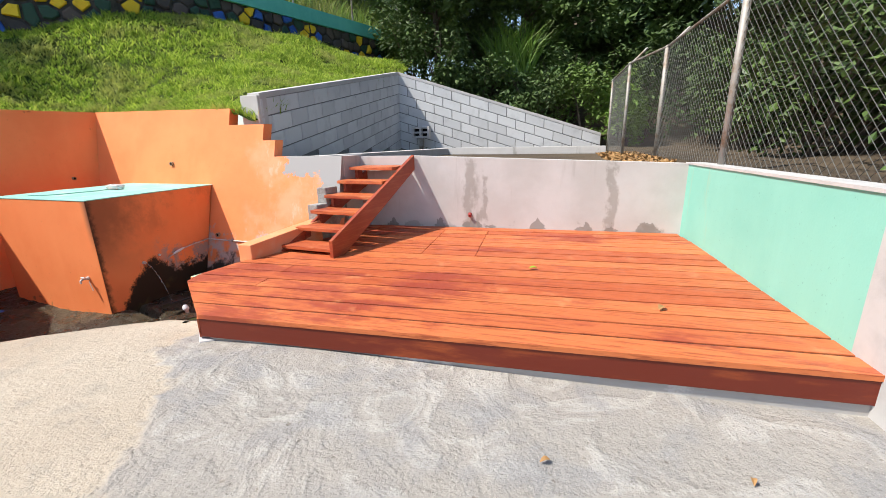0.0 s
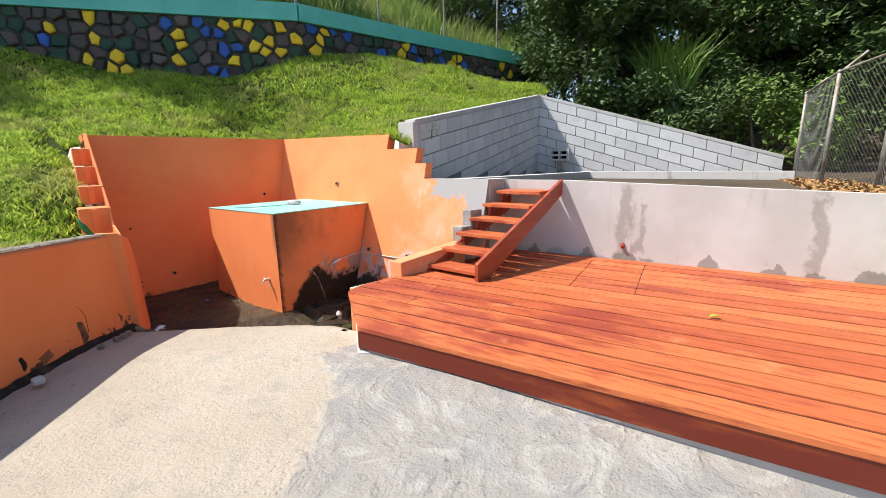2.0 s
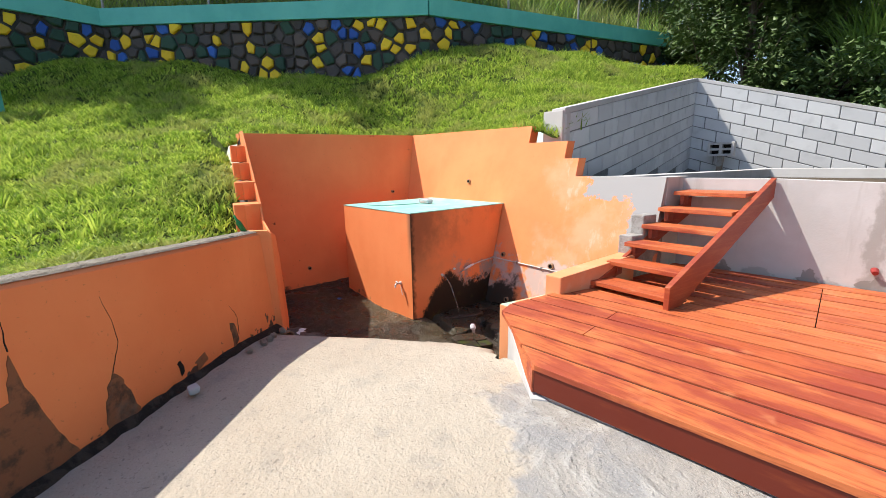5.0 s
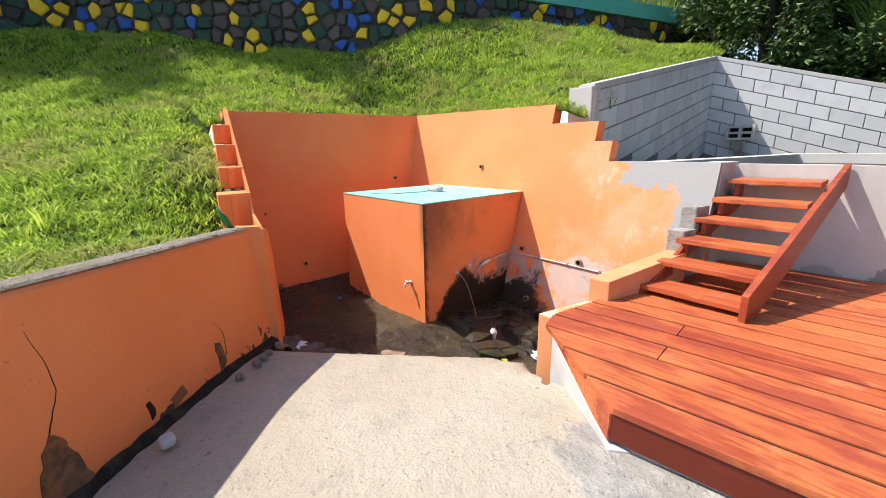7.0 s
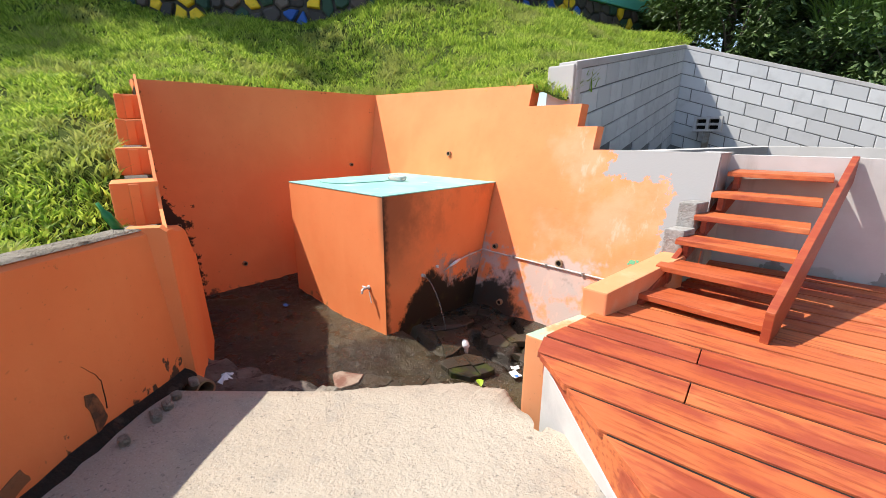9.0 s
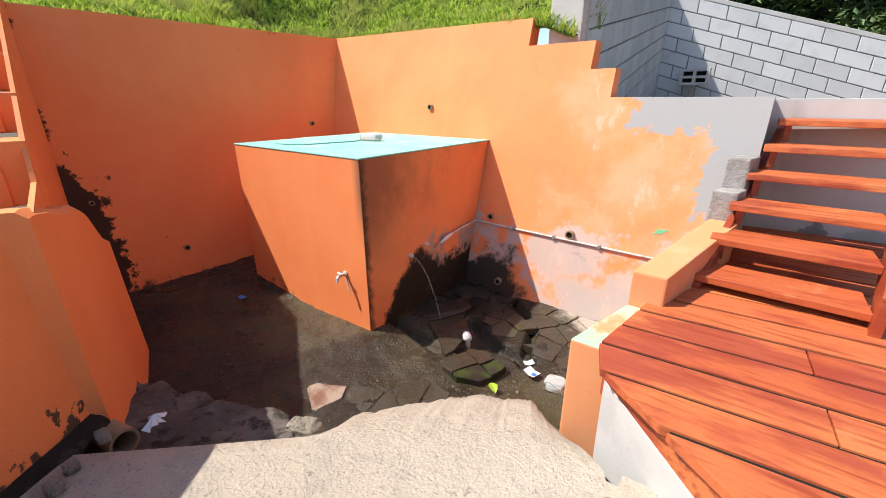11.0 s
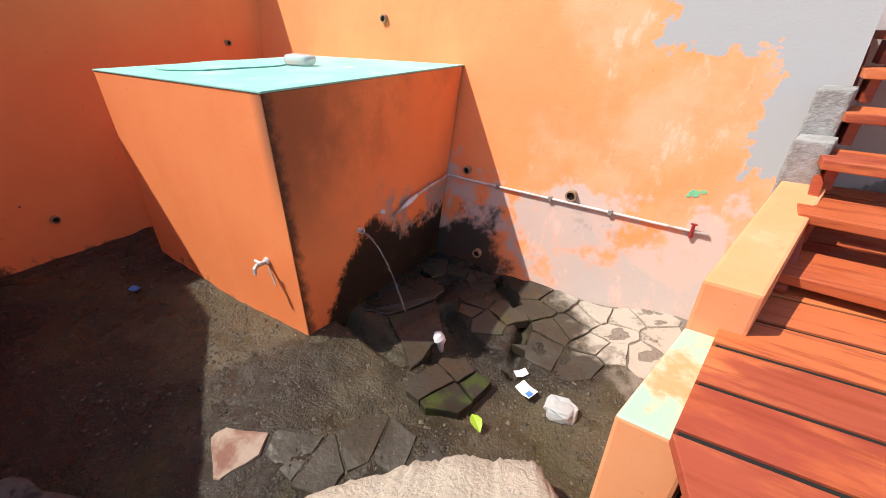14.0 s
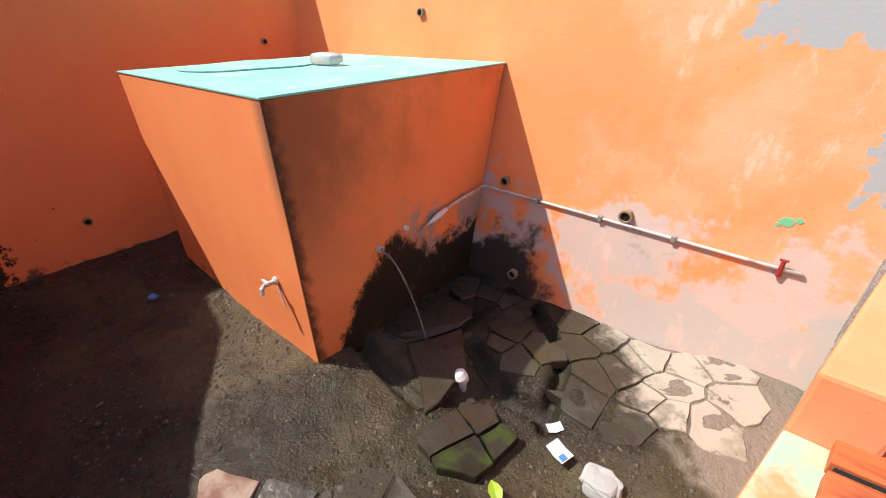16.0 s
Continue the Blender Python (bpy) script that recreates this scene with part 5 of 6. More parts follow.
rock = thing("white_pebble", rock_mesh("white_pebble", (0.09, 0.07, 0.05), white_m, 5), white_m, "small white pebble at the low wall's foot", "stone")
rock.location = (1.12, -2.53, 0.015)
rag_bm = bmesh.new()
for k in range(5):
    a = k * 0.5 - 1.0
    add_prism(rag_bm, [(0, 0, 0.01 * k), (0.07 * math.cos(a), 0.07 * math.sin(a), 0.035), (0.075 * math.cos(a + 0.4), 0.075 * math.sin(a + 0.4), 0.012 + 0.02 * (k % 2)), (0.02, 0.02, 0.05)], (0, 0, 0.003))
rag = thing("white_rag", rag_bm, white_p, "crumpled white rag lying in the damp dirt", "litter", "litter")
rag.matrix_world = pose(0.20, -1.52, slab_z(0.20, -1.52) - 0.05, 0, 0, 20)
bottle = empty("glass_bottle", "green glass bottle lying in the grass on the low wall", "bottle", (0.0, -1.84, 0.80))
part("body", tube([(0, 0, 0), (-0.03, -0.04, 0.09), (-0.037, -0.05, 0.115), (-0.05, -0.065, 0.155)], [0.024, 0.024, 0.011, 0.010], 12), green_glass, bottle, smooth=True)
clay = thing("clay_pipe", ring((0, 0, 0), (1, 0.2, 0.1), 0.06, 0.048, 0.10), tan, "broken clay pipe end at the low wall's foot", "pipe")
clay.location = (0.13, -1.64, -0.22)
for k, (x, y) in enumerate(((0.36, -1.80), (0.44, -1.86), (0.52, -1.93), (0.66, -2.08), (0.24, -1.68))):
    ob = thing("rubble_stone", rock_mesh("rubble_stone", (0.06 + 0.02 * (k % 3), 0.05, 0.045), broken, 30 + k), broken, "small rubble stone at the foot of the low wall", "stone", "rubble stones")
    ob.location = (x, y, slab_z(x, y) + 0.02)
red_patch = thing("red_fitting", tube([(3.77, grey_y(3.77) + 0.01, 0.37), (3.78, grey_y(3.77) - 0.04, 0.35)], [0.03, 0.022], 9), red_m, "small red plastic pipe stub in the grey wall", "pipe")

verts, faces = [], []
rp = random.Random(61)
while len(verts) < 6 * 2600:
    x, y = rp.uniform(-2.2, 1.7), rp.uniform(-1.2, 0.6)
    d = noise.noise(Vector((x * 1.7, y * 1.7, 4)))
    if d < rp.uniform(-0.5, 0.3) or (x < 0.02 and y > -0.02) or y < -1.0 + 0.55 * max(0.0, x - 0.2):
        continue
    r = rp.uniform(0.003, 0.010) * (1.6 if rp.random() < 0.06 else 1)
    z = basin_z(x, y) + r * 0.25
    i = len(verts)
    a = rp.random() * 3
    c, s = math.cos(a) * r, math.sin(a) * r
    verts += [(x + c * 1.3, y + s * 1.3, z), (x - s, y + c, z), (x - c, y - s, z), (x + s, y - c, z), (x, y, z + r * 0.7), (x, y, z - r)]
    faces += [(i, i + 1, i + 4), (i + 1, i + 2, i + 4), (i + 2, i + 3, i + 4), (i + 3, i, i + 4)]
grit = Mat("wet_grit", (0.05, 0.042, 0.032), 0.4)
grit.mix(grit.ramp(grit.island(), 0.6, 1.0), (0.15, 0.12, 0.08))
tagged(new("gravel", mesh_from("gravel", verts, faces, grit)), "wet gravel scattered on the basin floor", "gravel", kind="stuff")

# ---- painted stone wall on the bank ----
C0, C1, C2 = Vector((-10.55, -2.0, 0)), Vector((-4.72, 4.22, 0)), Vector((-1.75, 13.4, 0))
CX = Vector((-10.2, -6.2, 0))
stone_cols = []
for nm, a, b in (("dark_stone", (0.045, 0.040, 0.037), (0.085, 0.072, 0.066)), ("green_painted_stone", (0.022, 0.060, 0.038), (0.036, 0.085, 0.056)), ("blue_painted_stone", (0.025, 0.085, 0.34), (0.04, 0.13, 0.46)), ("yellow_painted_stone", (0.80, 0.50, 0.02), (0.88, 0.60, 0.03)), ("brown_stone", (0.09, 0.068, 0.057), (0.15, 0.12, 0.105))):
    m = Mat(nm, a, 0.75)
    m.mix(m.rnd(), b).mix(m.ramp(m.noise(5, 6), 0.55, 0.7, 0, 0.45), tuple(c * 0.5 for c in a)).bump(m.noise(12, 6), 0.6, 0.02)
    stone_cols.append(m)
joint = Mat("stone_joint", (0.045, 0.042, 0.038), 0.95)
joint.mix(joint.ramp(joint.noise(6, 6), 0.4, 0.6), (0.08, 0.075, 0.065)).bump(joint.noise(25, 6), 0.8, 0.03)
stone_wall = empty("wall_stone", "dark rubble stone wall with painted stones and turquoise coping", "wall", (-4.5, 3.85, 3.5), kind="structure")
wo = Vector((-4.5, 3.85, 3.5))
rngs = random.Random(5)
TOPZ, BAND = 5.05, 0.40
for a, b, z_lo in ((CX, C0, 2.4), (C0, C1, 2.9), (C1, C2, 3.4)):
    d = (b - a).normalized()
    nrm = Vector((d.y, -d.x, 0))
    core = prism([Vector((*a.xy, z_lo)) - wo, Vector((*b.xy, z_lo)) - wo, Vector((*b.xy, TOPZ)) - wo, Vector((*a.xy, TOPZ)) - wo], nrm * -0.35)
    part("masonry", core, joint, stone_wall)
    o = nrm * 0.10
    bend = 0.15 if a is CX else 0.0
    band = prism([Vector((*(a + o).xy, TOPZ - 0.01)) - wo, Vector((*(b + o).xy, TOPZ - 0.01)) - wo, Vector((*(b + o).xy, TOPZ + BAND)) - wo, Vector((*(a + o).xy, TOPZ + BAND + bend)) - wo], nrm * -0.5, 0.012)
    part("coping", band, turq_band, stone_wall, "turquoise painted concrete coping with trailing roots")
    run = (b - a).length
    ang = math.degrees(math.atan2(nrm.y, nrm.x)) - 90
    pitch = 0.32
    seeds = []
    for i in range(-1, int(run / pitch) + 2):
        for j in range(-1, int((TOPZ - z_lo) / pitch) + 2):
            seeds.append(((i + 0.5 * (j % 2) + rngs.uniform(-0.36, 0.36)) * pitch, TOPZ - (j + 0.4 + rngs.uniform(-0.34, 0.34)) * pitch * 0.92))
    for p in seeds:
        q = a + d * p[0]
        if not (0.0 < p[0] < run and p[1] < TOPZ + 0.02) or p[1] < grass_z(q.x + nrm.x * 0.15, q.y + nrm.y * 0.15) - 0.22:
            continue
        kind = rngs.choices((0, 1, 2, 3, 4), (0.34, 0.21, 0.13, 0.18, 0.14))[0]
        cell = [(p[0] - 0.42, p[1] - 0.3), (p[0] + 0.42, p[1] - 0.3), (p[0] + 0.42, p[1] + 0.3), (p[0] - 0.42, p[1] + 0.3)]
        for o_ in seeds:
            if o_ is not p and abs(o_[0] - p[0]) < 1.0 and abs(o_[1] - p[1]) < 1.0 and len(cell) > 2:
                cell = clip_cell(cell, p, o_, rngs.uniform(0.01, 0.05))
        cell = [(x_, min(z_, TOPZ - 0.01)) for x_, z_ in cell]
        if len(cell) < 3:
            continue
        shrink = rngs.uniform(0.80, 0.95) if kind in (2, 3) else rngs.uniform(0.90, 1.0)
        bm = bmesh.new()
        proud = rngs.uniform(0.03, 0.09)
        rings = [[bm.verts.new(((x_ - p[0]) * k_ * shrink, -y_, (z_ - p[1]) * k_ * shrink)) for x_, z_ in cell] for y_, k_ in ((-0.02, 1.0), (proud * 0.7, 0.95), (proud, 0.74))]
        bm.faces.new(rings[-1])
        for r0, r1 in zip(rings, rings[1:]):
            for k_ in range(len(cell)):
                bm.faces.new((r0[k_], r0[(k_ + 1) % len(cell)], r1[(k_ + 1) % len(cell)], r1[k_]))
        ob = part("stone", bm, stone_cols[kind], stone_wall)
        ob.matrix_world = Matrix.Translation(q - wo + Vector((0, 0, p[1]))) @ Matrix(((d.x, -nrm.x, 0, 0), (d.y, -nrm.y, 0, 0), (0, 0, 1, 0), (0, 0, 0, 1)))
# turquoise end post near the bank's left
thing("turquoise_post", prism([(-8.15, -4.55, 1.6), (-7.9, -4.15, 1.6), (-8.1, -3.9, 1.6), (-8.4, -4.3, 1.6)], (0, 0, 2.6), 0.02), turq_band, "turquoise painted concrete post on the grass bank", "post")


# ---- fences ----
def mesh_fence(p0, p1, z0, z1, cell, r):
    """Diamond wire mesh as thin three-sided rods."""
    p0, p1 = Vector(p0), Vector(p1)
    run = (p1 - p0).length
    d = (p1 - p0) / run
    h = z1 - z0
    n = Vector((-d.y, d.x, 0))
    verts, faces = [], []
    off = [(n * r), (d * r * 0.87 - n * r * 0.5), (-d * r * 0.87 - n * r * 0.5)]
    for sgn in (1, -1):
        s = -h
        while s < run + h:
            a, b = (s, 0.0), (s + sgn * h, h)
            lo, hi = 0.0, 1.0
            if b[0] != a[0]:
                t0, t1 = (0 - a[0]) / (b[0] - a[0]), (run - a[0]) / (b[0] - a[0])
                lo, hi = max(lo, min(t0, t1)), min(hi, max(t0, t1))
            s += cell
            if hi - lo < 0.01:
                continue
            ends = []
            for t in (lo, hi):
                q = p0 + d * (a[0] + (b[0] - a[0]) * t)
                ends.append(Vector((q.x, q.y, z0 + h * t)))
            i = len(verts)
            for e in ends:
                verts += [e + o + n * (r if sgn > 0 else -r) for o in off]
            faces += [(i, i + 1, i + 4, i + 3), (i + 1, i + 2, i + 5, i + 4), (i + 2, i, i + 3, i + 5)]
    return mesh_from("wire_mesh", verts, faces, wire_m)


fence = empty("chain_link_fence", "galvanised chain-link fence on steel posts above the turquoise wall", "fence", (6.5, 4, 1.0))
fe = Vector((6.5, 4, 1.0))
POSTS = ((6.90, -0.70), (6.61, 2.05), (6.44, 4.80), (6.06, 6.20), (5.95, 8.60))
for i, (x, y) in enumerate(POSTS):
    zt = 2.95 if i < 2 else 2.75
    post = part("post", tube([Vector((x, y, 0.9)) - fe, Vector((x, y, zt)) - fe], 0.038 if i < 3 else 0.03, 10), steel, fence, smooth=True)
    part("arm", tube([Vector((x, y, zt - 0.02)) - fe, Vector((x + 0.28, y - 0.02, zt + 0.26)) - fe], 0.022, 8), steel, fence)
    part("post_cap", tube([Vector((x, y, zt)) - fe, Vector((x, y, zt + 0.03)) - fe], [0.045, 0.02], 10), steel, fence)
for (xa, ya), (xb, yb) in zip(POSTS, POSTS[1:]):
    me = mesh_fence((xa, ya, 0), (xb, yb, 0), 1.06, 2.75, 0.085, 0.0023)
    me.transform(Matrix.Translation(-fe))
    part("wire_mesh", me, None, fence)
    part("top_rail", tube([Vector((xa, ya, 2.76)) - fe, Vector((xb, yb, 2.76)) - fe], 0.018, 8), steel, fence)

fence2 = empty("bank_fence", "chain-link fence with thin posts on top of the stone wall", "fence", (-4.5, 4.0, 5.4))
f2 = Vector((-4.5, 4.0, 5.4))
for a, b in ((C0, C1), (C1, C2)):
    d = (b - a).normalized()
    nb = Vector((-d.y, d.x, 0)) * 0.12
    n = int((b - a).length / 2.4)
    for i in range(n + 1):
        p = a + nb + (b - a) * (i / n)
        part("post", tube([Vector((p.x, p.y, 5.3)) - f2, Vector((p.x, p.y, 7.3)) - f2], 0.03, 8), steel, fence2)
    me = mesh_fence(tuple(a + nb), tuple(b + nb), 5.45, 7.2, 0.13, 0.004)
    me.transform(Matrix.Translation(-f2))
    part("wire_mesh", me, None, fence2)


# ---- grass ----
def blades(name, spots, mat, label, category):
    """Many thin bent blades in one mesh. spots: x, y, z, height, width, lean."""
    verts, faces = [], []
    rg = random.Random(77)
    for x, y, z, h, w, lean in spots:
        a = rg.random() * math.tau
        ca, sa = math.cos(a), math.sin(a)
        b = rg.random() * math.tau
        lx, ly = math.cos(b) * lean, math.sin(b) * lean
        i = len(verts)
        verts += [(x - ca * w, y - sa * w, z - 0.02), (x + ca * w, y + sa * w, z - 0.02), (x + lx * 0.4 + ca * w * 0.7, y + ly * 0.4 + sa * w * 0.7, z + h * 0.6), (x + lx * 0.4 - ca * w * 0.7, y + ly * 0.4 - sa * w * 0.7, z + h * 0.6), (x + lx, y + ly, z + h)]
        faces += [(i, i + 1, i + 2, i + 3), (i + 3, i + 2, i + 4)]
    return tagged(new(name, mesh_from(name, verts, faces, mat)), label, category, kind="stuff")


rg = random.Random(3)
spots = []
while len(spots) < 230000:
    x, y = rg.uniform(-10.5, 2.6), rg.uniform(-7.5, 10.5)
    if not in_hill(x, y) or 0.6 * noise.noise(Vector((x * 2.1, y * 2.1, 7))) + 0.7 * noise.noise(Vector((x * 8.5, y * 8.5, 17))) < rg.uniform(-0.45, 0.12):
        continue
    dist = math.hypot(x - 3, y + 2.5)
    if rg.random() > min(1.0, 5.5 / dist) ** 1.2:
        continue
    # stay on the bank's side of the stone wall
    if (x - C1.x) * 0.71 - (y - C1.y) * 0.70 < 0 and (x - C1.x) * 0.98 - (y - C1.y) * 0.196 < 0:
        continue
    big = noise.noise(Vector((x * 0.9, y * 0.9, 3))) > 0.28
    h = rg.uniform(0.03, 0.075) * (1.7 if big else 1.0) * (0.8 + 0.04 * dist)
    spots.append((x, y, grass_z(x, y), h, rg.uniform(0.005, 0.013) * (0.8 + 0.05 * dist), h * rg.uniform(0.5, 1.7)))
for q in range(170):
    cx, cy = rg.uniform(-9.5, 1.0), rg.uniform(-6.5, 9.0)
    if not in_hill(cx, cy) or (cx - C1.x) * 0.71 - (cy - C1.y) * 0.70 < 0.2 and (cx - C1.x) * 0.95 - (cy - C1.y) * 0.31 < 0.2:
        continue
    for w in range(rg.randrange(30, 80)):
        r, a = rg.random() * 0.16, rg.random() * math.tau
        x, y = cx + r * math.cos(a), cy + r * math.sin(a)
        h = rg.uniform(0.08, 0.22)
        spots.append((x, y, grass_z(x, y), h, rg.uniform(0.006, 0.012), h * rg.uniform(0.4, 1.0)))
blades("lawn_grass", spots, blade, "short bright green grass with clumps on the bank", "grass")
spots = []
for k in range(26000):
    s = rg.uniform(-0.5, 1.0)
    a, b = (C0, C1) if rg.random() < 0.65 else (C1, C2)
    if a is C1:
        s = abs(s) * 1.1
    d = (b - a).normalized()
    v = rg.uniform(0.4, 9.0)
    p = a + (b - a) * s + Vector((-d.y, d.x, 0)) * v
    h = rg.uniform(0.35, 0.9) * (1.5 if noise.noise(p * 0.7) > 0.2 else 1.0)
    spots.append((p.x, p.y, 5.12 + 0.50 * v, h, rg.uniform(0.012, 0.03), h * rg.uniform(0.2, 0.9)))
blades("tall_bank_grass", spots, reed, "tall yellow-green grass behind the upper fence", "grass")
upper = new("upper_bank", grid_mesh("upper_bank", lambda u, v: (C0.x + (C1.x - C0.x) * u + (-0.707) * v, C0.y + (C1.y - C0.y) * u + 0.707 * v, 5.15 + 0.50 * v + 0.1 * noise.noise(Vector((u * 9, v, 0)))), lin(-0.6, 1.03, 30), lin(0.3, 26, 30), grass_soil))
upper2 = new("upper_bank", grid_mesh("upper_bank", lambda u, v: (C1.x + (C2.x - C1.x) * u - 0.95 * v, C1.y + (C2.y - C1.y) * u + 0.31 * v, 5.15 + 0.50 * v), lin(0.0, 2.2, 30), lin(0.3, 20, 20), grass_soil))
tagged(upper2, "overgrown slope rising behind the stone wall", "ground", kind="structure")
tagged(upper, "overgrown slope rising behind the stone wall", "ground", kind="structure")


# ---- trees and shrubs ----
def leaf_cloud(verts, faces, c, rad, n, size, rg, droop=0.3):
    for _ in range(n):
        while True:
            q = Vector((rg.uniform(-1, 1), rg.uniform(-1, 1), rg.uniform(-1, 1)))
            if 0.15 < q.length < 1:
                break
        p = Vector(c) + Vector((q.x * rad[0], q.y * rad[1], q.z * rad[2]))
        a, t = rg.random() * math.tau, rg.uniform(-0.9, 0.5)
        d = Vector((math.cos(a), math.sin(a), t - droop)).normalized()
        s = d.cross(Vector((rg.uniform(-1, 1), rg.uniform(-1, 1), 1.2))).normalized()
        L = size * rg.uniform(0.6, 1.3)
        W = L * rg.uniform(0.16, 0.26)
        up = d.cross(s) * L * 0.08
        i = len(verts)
        verts += [p, p + d * L * 0.45 + s * W + up, p + d * L, p + d * L * 0.45 - s * W + up]
        faces += [(i, i + 1, i + 2), (i, i + 2, i + 3)]


def tree(base, height, spread, n_limb, n_leaf, size, mat, seed, label, trunk_r=0.14, low=0.35):
    rg = random.Random(seed)
    b = Vector(base)
    ob = empty("tree", label, "tree", base, "trees on the slope")
    bm = bmesh.new()
    lean = Vector((rg.uniform(-0.3, 0.3), rg.uniform(-0.3, 0.3), 0))
    trunk = [Vector((0, 0, -0.3)), lean * 0.3 + Vector((0, 0, height * 0.3)), lean * 0.8 + Vector((0, 0, height * 0.6)), lean + Vector((0, 0, height * 0.92))]
    add_tube(bm, trunk, [trunk_r, trunk_r * 0.8, trunk_r * 0.5, trunk_r * 0.15], 8)
    verts, faces = [], []
    for k in range(n_limb):
        f = rg.uniform(low, 0.95)
        a = k * 2.4 + rg.uniform(-0.4, 0.4)
        L = spread * rg.uniform(0.5, 1.0) * (1.15 - 0.5 * f)
        s = lean * f + Vector((0, 0, height * f * 0.95))
        e = s + Vector((math.cos(a) * L, math.sin(a) * L, L * rg.uniform(0.0, 0.5)))
        m = s.lerp(e, 0.5) + Vector((0, 0, L * 0.12))
        add_tube(bm, [s, m, e], [trunk_r * 0.3, trunk_r * 0.2, 0.012], 5)
        for q, w in ((e, 1.0), (m, 0.8), (s.lerp(e, 0.8), 0.9)):
            r = spread * rg.uniform(0.20, 0.38) * w
            leaf_cloud(verts, faces, q, (r, r, r * 0.75), n_leaf, size, rg)
    part("trunk", bm, bark, ob)
    part("crown", mesh_from("crown", verts, faces, mat), None, ob)
    return ob


def shrub(base, rad, n, size, mat, seed, label, name="shrub"):
    rg = random.Random(seed)
    verts, faces = [], []
    for k in range(9):
        c = (rg.uniform(-0.6, 0.6) * rad[0], rg.uniform(-0.6, 0.6) * rad[1], rad[2] * rg.uniform(0.25, 0.95))
        leaf_cloud(verts, faces, c, (rad[0] * 0.45, rad[1] * 0.45, rad[2] * 0.35), n // 9, size, rg)
    bm = bmesh.new()
    for k in range(5):
        a = k * 1.3
        add_tube(bm, [(0, 0, -0.2), (math.cos(a) * rad[0] * 0.3, math.sin(a) * rad[1] * 0.3, rad[2] * 0.5), (math.cos(a) * rad[0] * 0.6, math.sin(a) * rad[1] * 0.6, rad[2] * 0.9)], [0.03, 0.02, 0.008], 5)
    ob = empty(name, label, "shrub", base, "shrubs on the slope")
    part("stem", bm, bark, ob)
    part("foliage", mesh_from("foliage", verts, faces, mat), None, ob)
    return ob


tree((0.4, 11.6, 3.2), 5.2, 2.6, 20, 230, 0.22, leaf_dark, 1, "dark leafy tree with drooping leaves behind the block wall", 0.14, 0.2)
tree((2.9, 14.0, 3.0), 6.5, 3.0, 18, 200, 0.26, leaf_dark, 2, "tall dark tree on the wooded slope", 0.18, 0.15)
tree((6.3, 15.0, 2.2), 7.0, 3.2, 18, 200, 0.28, leaf_dark, 3, "tall dark tree on the wooded slope", 0.2, 0.15)
tree((9.6, 14.0, 1.6), 7.0, 3.2, 18, 200, 0.28, leaf_shaded, 4, "tall dark tree beyond the fence", 0.2, 0.15)
tree((10.8, 9.5, 1.3), 6.5, 3.0, 18, 200, 0.26, leaf_shaded, 5, "tall dark tree beyond the fence", 0.2, 0.12)
tree((10.4, 5.0, 1.2), 6.0, 3.0, 18, 200, 0.26, leaf_shaded, 6, "dark leafy tree beyond the fence", 0.2, 0.12)
tree((10.6, 1.0, 1.2), 6.0, 3.0, 18, 200, 0.26, leaf_shaded, 7, "dark leafy tree beyond the fence", 0.2, 0.12)
tree((-2.0, 16.5, 5.0), 6.0, 3.0, 16, 180, 0.26, leaf_mid, 8, "green tree on the upper slope", 0.18, 0.15)
tree((-6.5, 15.0, 6.0), 6.5, 3.2, 16, 180, 0.28, leaf_mid, 9, "green tree on the upper slope", 0.18, 0.15)
tree((-12.0, 12.0, 7.5), 6.5, 3.4, 16, 180, 0.30, leaf_mid, 10, "green tree on the upper slope", 0.18, 0.15)
tree((-17.0, 6.0, 8.0), 6.5, 3.4, 16, 180, 0.30, leaf_mid, 12, "green tree on the upper slope", 0.18, 0.15)
tree((-10.9, -1.0, 5.2), 7.0, 2.6, 16, 110, 0.26, leaf_mid, 31, "green tree on the upper slope", 0.12, 0.5)
tree((-12.6, -4.6, 4.0), 8.5, 3.2, 16, 110, 0.28, leaf_mid, 32, "tall green tree beside the bank", 0.16, 0.45)
tree((-10.6, 1.4, 5.4), 4.6, 2.3, 14, 130, 0.26, leaf_mid, 21, "green tree on the upper slope", 0.12, 0.3)
tree((-8.3, 4.4, 5.5), 4.6, 2.1, 14, 130, 0.26, leaf_mid, 22, "green tree on the upper slope", 0.12, 0.3)
tree((-3.6, 18.5, 6.0), 9.0, 3.6, 20, 190, 0.30, leaf_dark, 27, "tall dark tree on the upper slope", 0.2, 0.1)
tree((8.2, 17.5, 3.0), 8.0, 3.4, 20, 200, 0.30, leaf_dark, 23, "tall dark tree on the wooded slope", 0.2, 0.1)
tree((4.4, 17.0, 3.0), 8.0, 3.4, 20, 200, 0.30, leaf_dark, 24, "tall dark tree on the wooded slope", 0.2, 0.1)
tree((1.0, 16.5, 4.0), 7.5, 3.2, 20, 200, 0.30, leaf_dark, 25, "tall dark tree on the wooded slope", 0.2, 0.1)
verts, faces = [], []
rw = random.Random(50)
for q in range(1500):
    y = rw.uniform(-3.5, 24)
    u = rw.uniform(3.2, 13)
    c = (u + 6.49 + 0.071 * (2.62 - y), y, 1.0 + 0.02 * u + 0.95 * max(0, u - 3.0) + rw.uniform(0.2, 1.5))
    leaf_cloud(verts, faces, c, (0.9, 0.9, 0.8), 70, 0.26, rw)
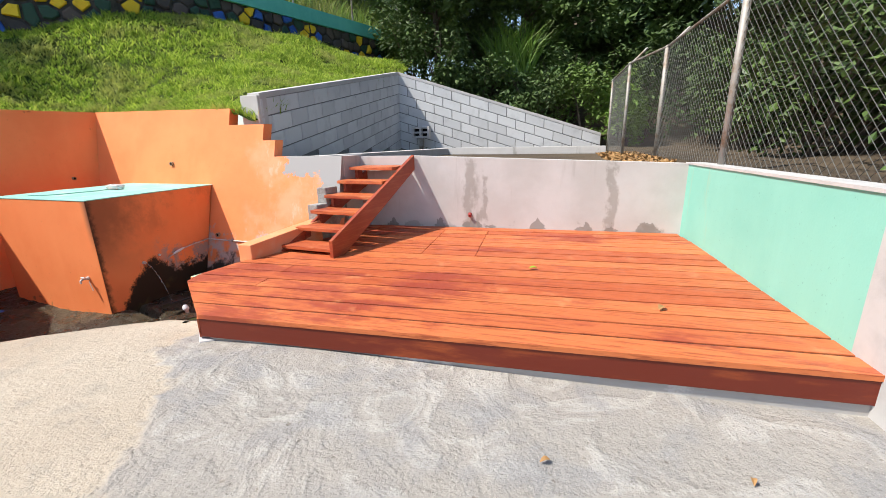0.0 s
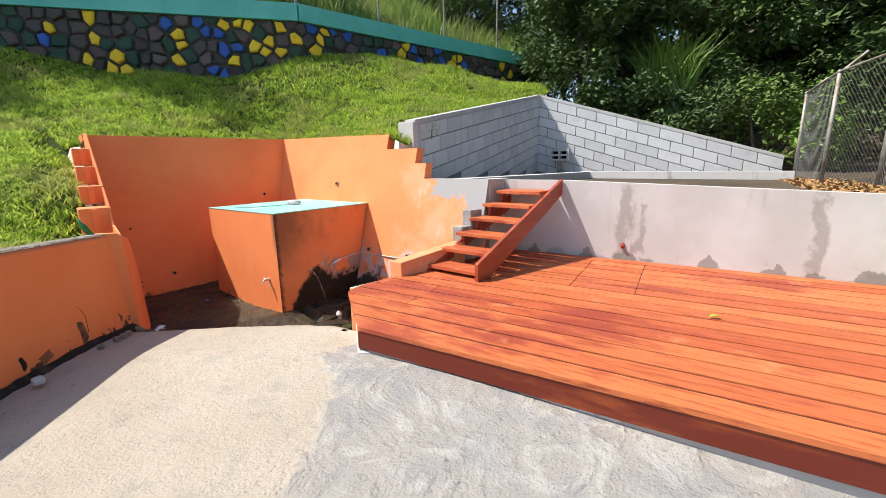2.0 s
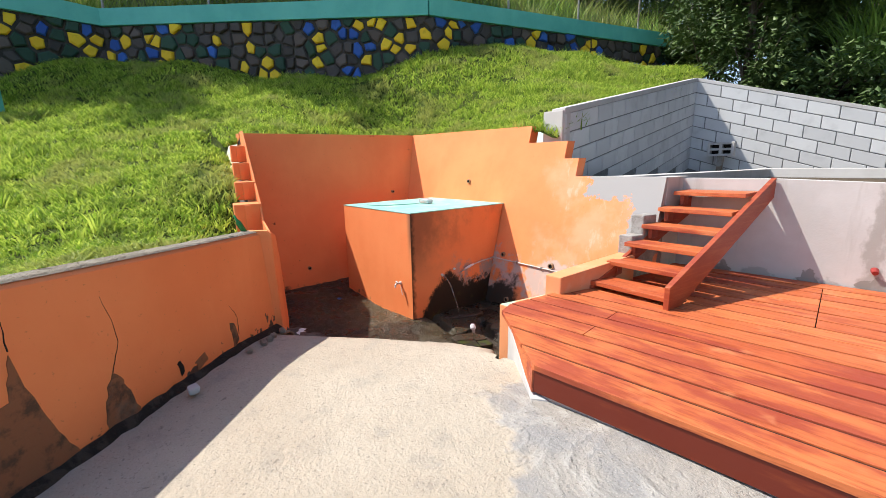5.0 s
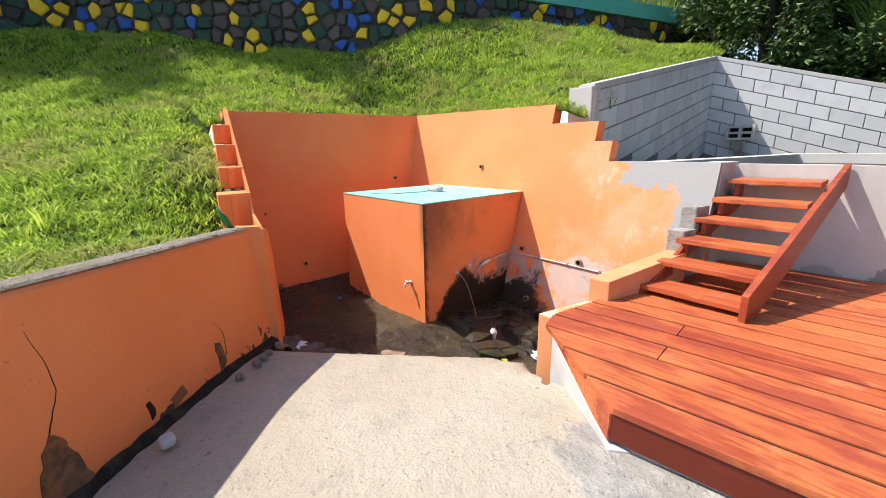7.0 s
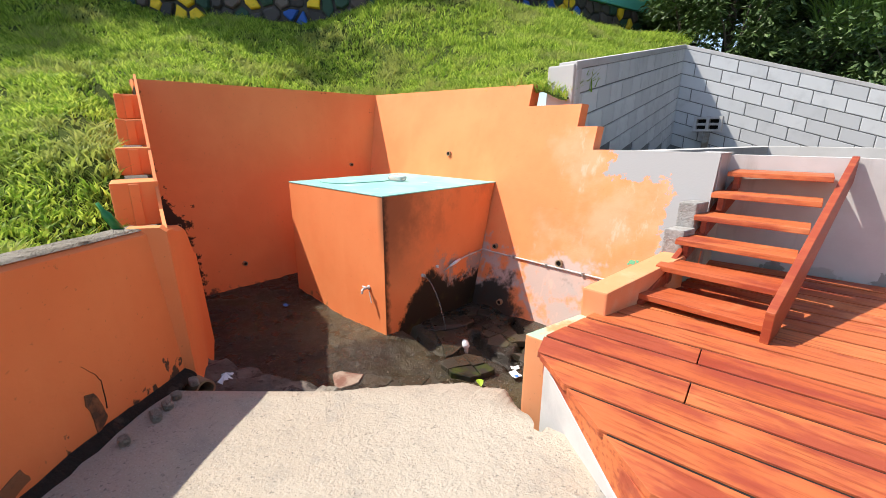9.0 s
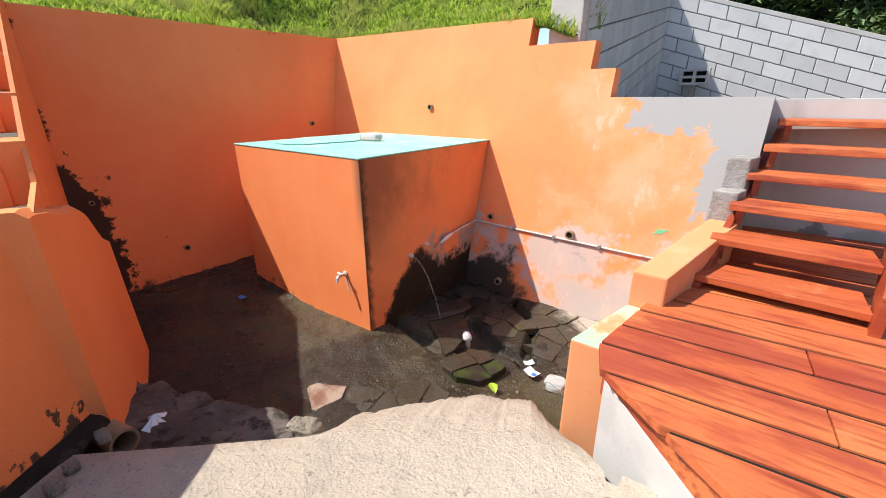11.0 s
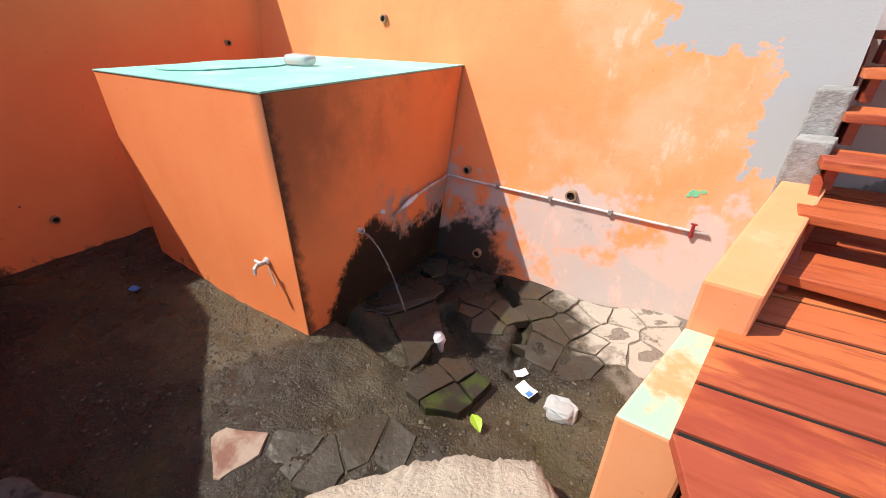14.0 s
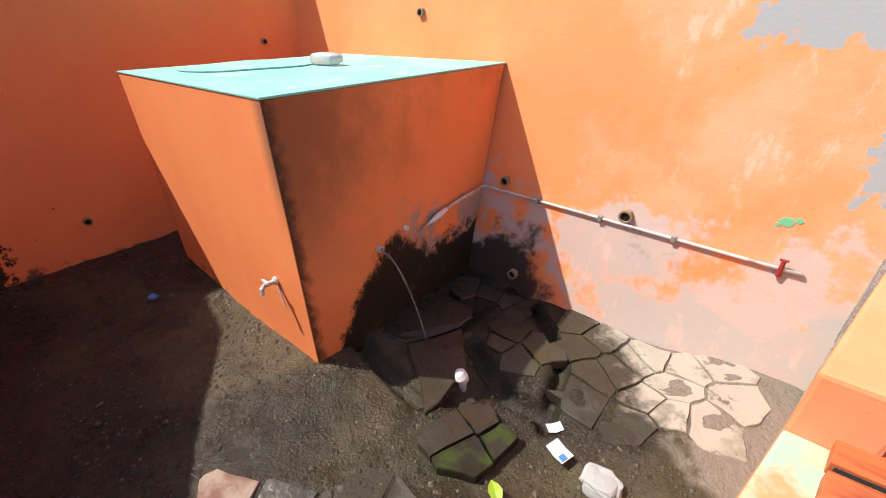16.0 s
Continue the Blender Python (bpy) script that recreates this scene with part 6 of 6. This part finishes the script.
tagged(new("hillside_woods", mesh_from("hillside_woods", verts, faces, leaf_shaded)), "dense dark woods covering the slope beyond the fence", "woods", kind="stuff")
k = 0
for x, y, z, r, h, m in ((2.0, 11.2, 2.2, 1.3, 1.5, leaf_dark), (3.8, 11.0, 1.8, 1.4, 1.5, leaf_dark), (5.4, 10.9, 1.4, 1.2, 1.9, leaf_mid), (4.6, 12.6, 2.2, 1.6, 2.0, leaf_dark), (7.2, 11.8, 1.3, 1.5, 2.4, leaf_dark), (1.0, 10.4, 2.8, 0.9, 0.8, leaf_dark), (6.4, 10.2, 1.2, 0.7, 1.7, leaf_light), (8.6, 7.8, 1.1, 1.3, 2.2, leaf_dark), (8.5, 4.6, 1.1, 1.2, 2.4, leaf_dark), (8.4, 1.6, 1.1, 1.2, 2.4, leaf_dark), (8.9, 10.2, 1.2, 1.5, 2.6, leaf_dark), (-1.6, 12.6, 4.0, 1.0, 1.2, leaf_dark), (-0.5, 11.2, 3.4, 1.3, 2.2, leaf_dark), (0.7, 10.6, 3.0, 1.2, 1.9, leaf_dark), (-0.9, 13.6, 4.0, 1.6, 2.8, leaf_dark), (1.8, 13.0, 3.0, 1.6, 2.6, leaf_dark), (0.6, 14.4, 3.6, 1.8, 3.2, leaf_dark)):
    k += 1
    shrub((x, y, z), (r, r, h), 2200, 0.17, m, 40 + k, "dense bright green creeper by the fence" if m is leaf_light else "dense dark green undergrowth on the slope")
spots = []
for q in range(420):
    a = rg.random() * math.tau
    r = rg.random() ** 0.5 * 0.7
    h = rg.uniform(1.0, 1.9)
    spots.append((3.0 + r * math.cos(a), 12.0 + r * math.sin(a), 3.4, h, 0.02, h * rg.uniform(0.3, 0.9)))
blades("reed_clump", spots, leaf_light, "bright clump of long arching leaves among dark trees", "reeds")
spots = [(rg.uniform(5.6, 6.45), rg.uniform(3.0, 7.5), 1.03, 0.03, 0.03, 0.05) for q in range(700)]
blades("leaf_litter", spots, brown_leaf, "dry brown fallen leaves along the fence foot", "leaves")
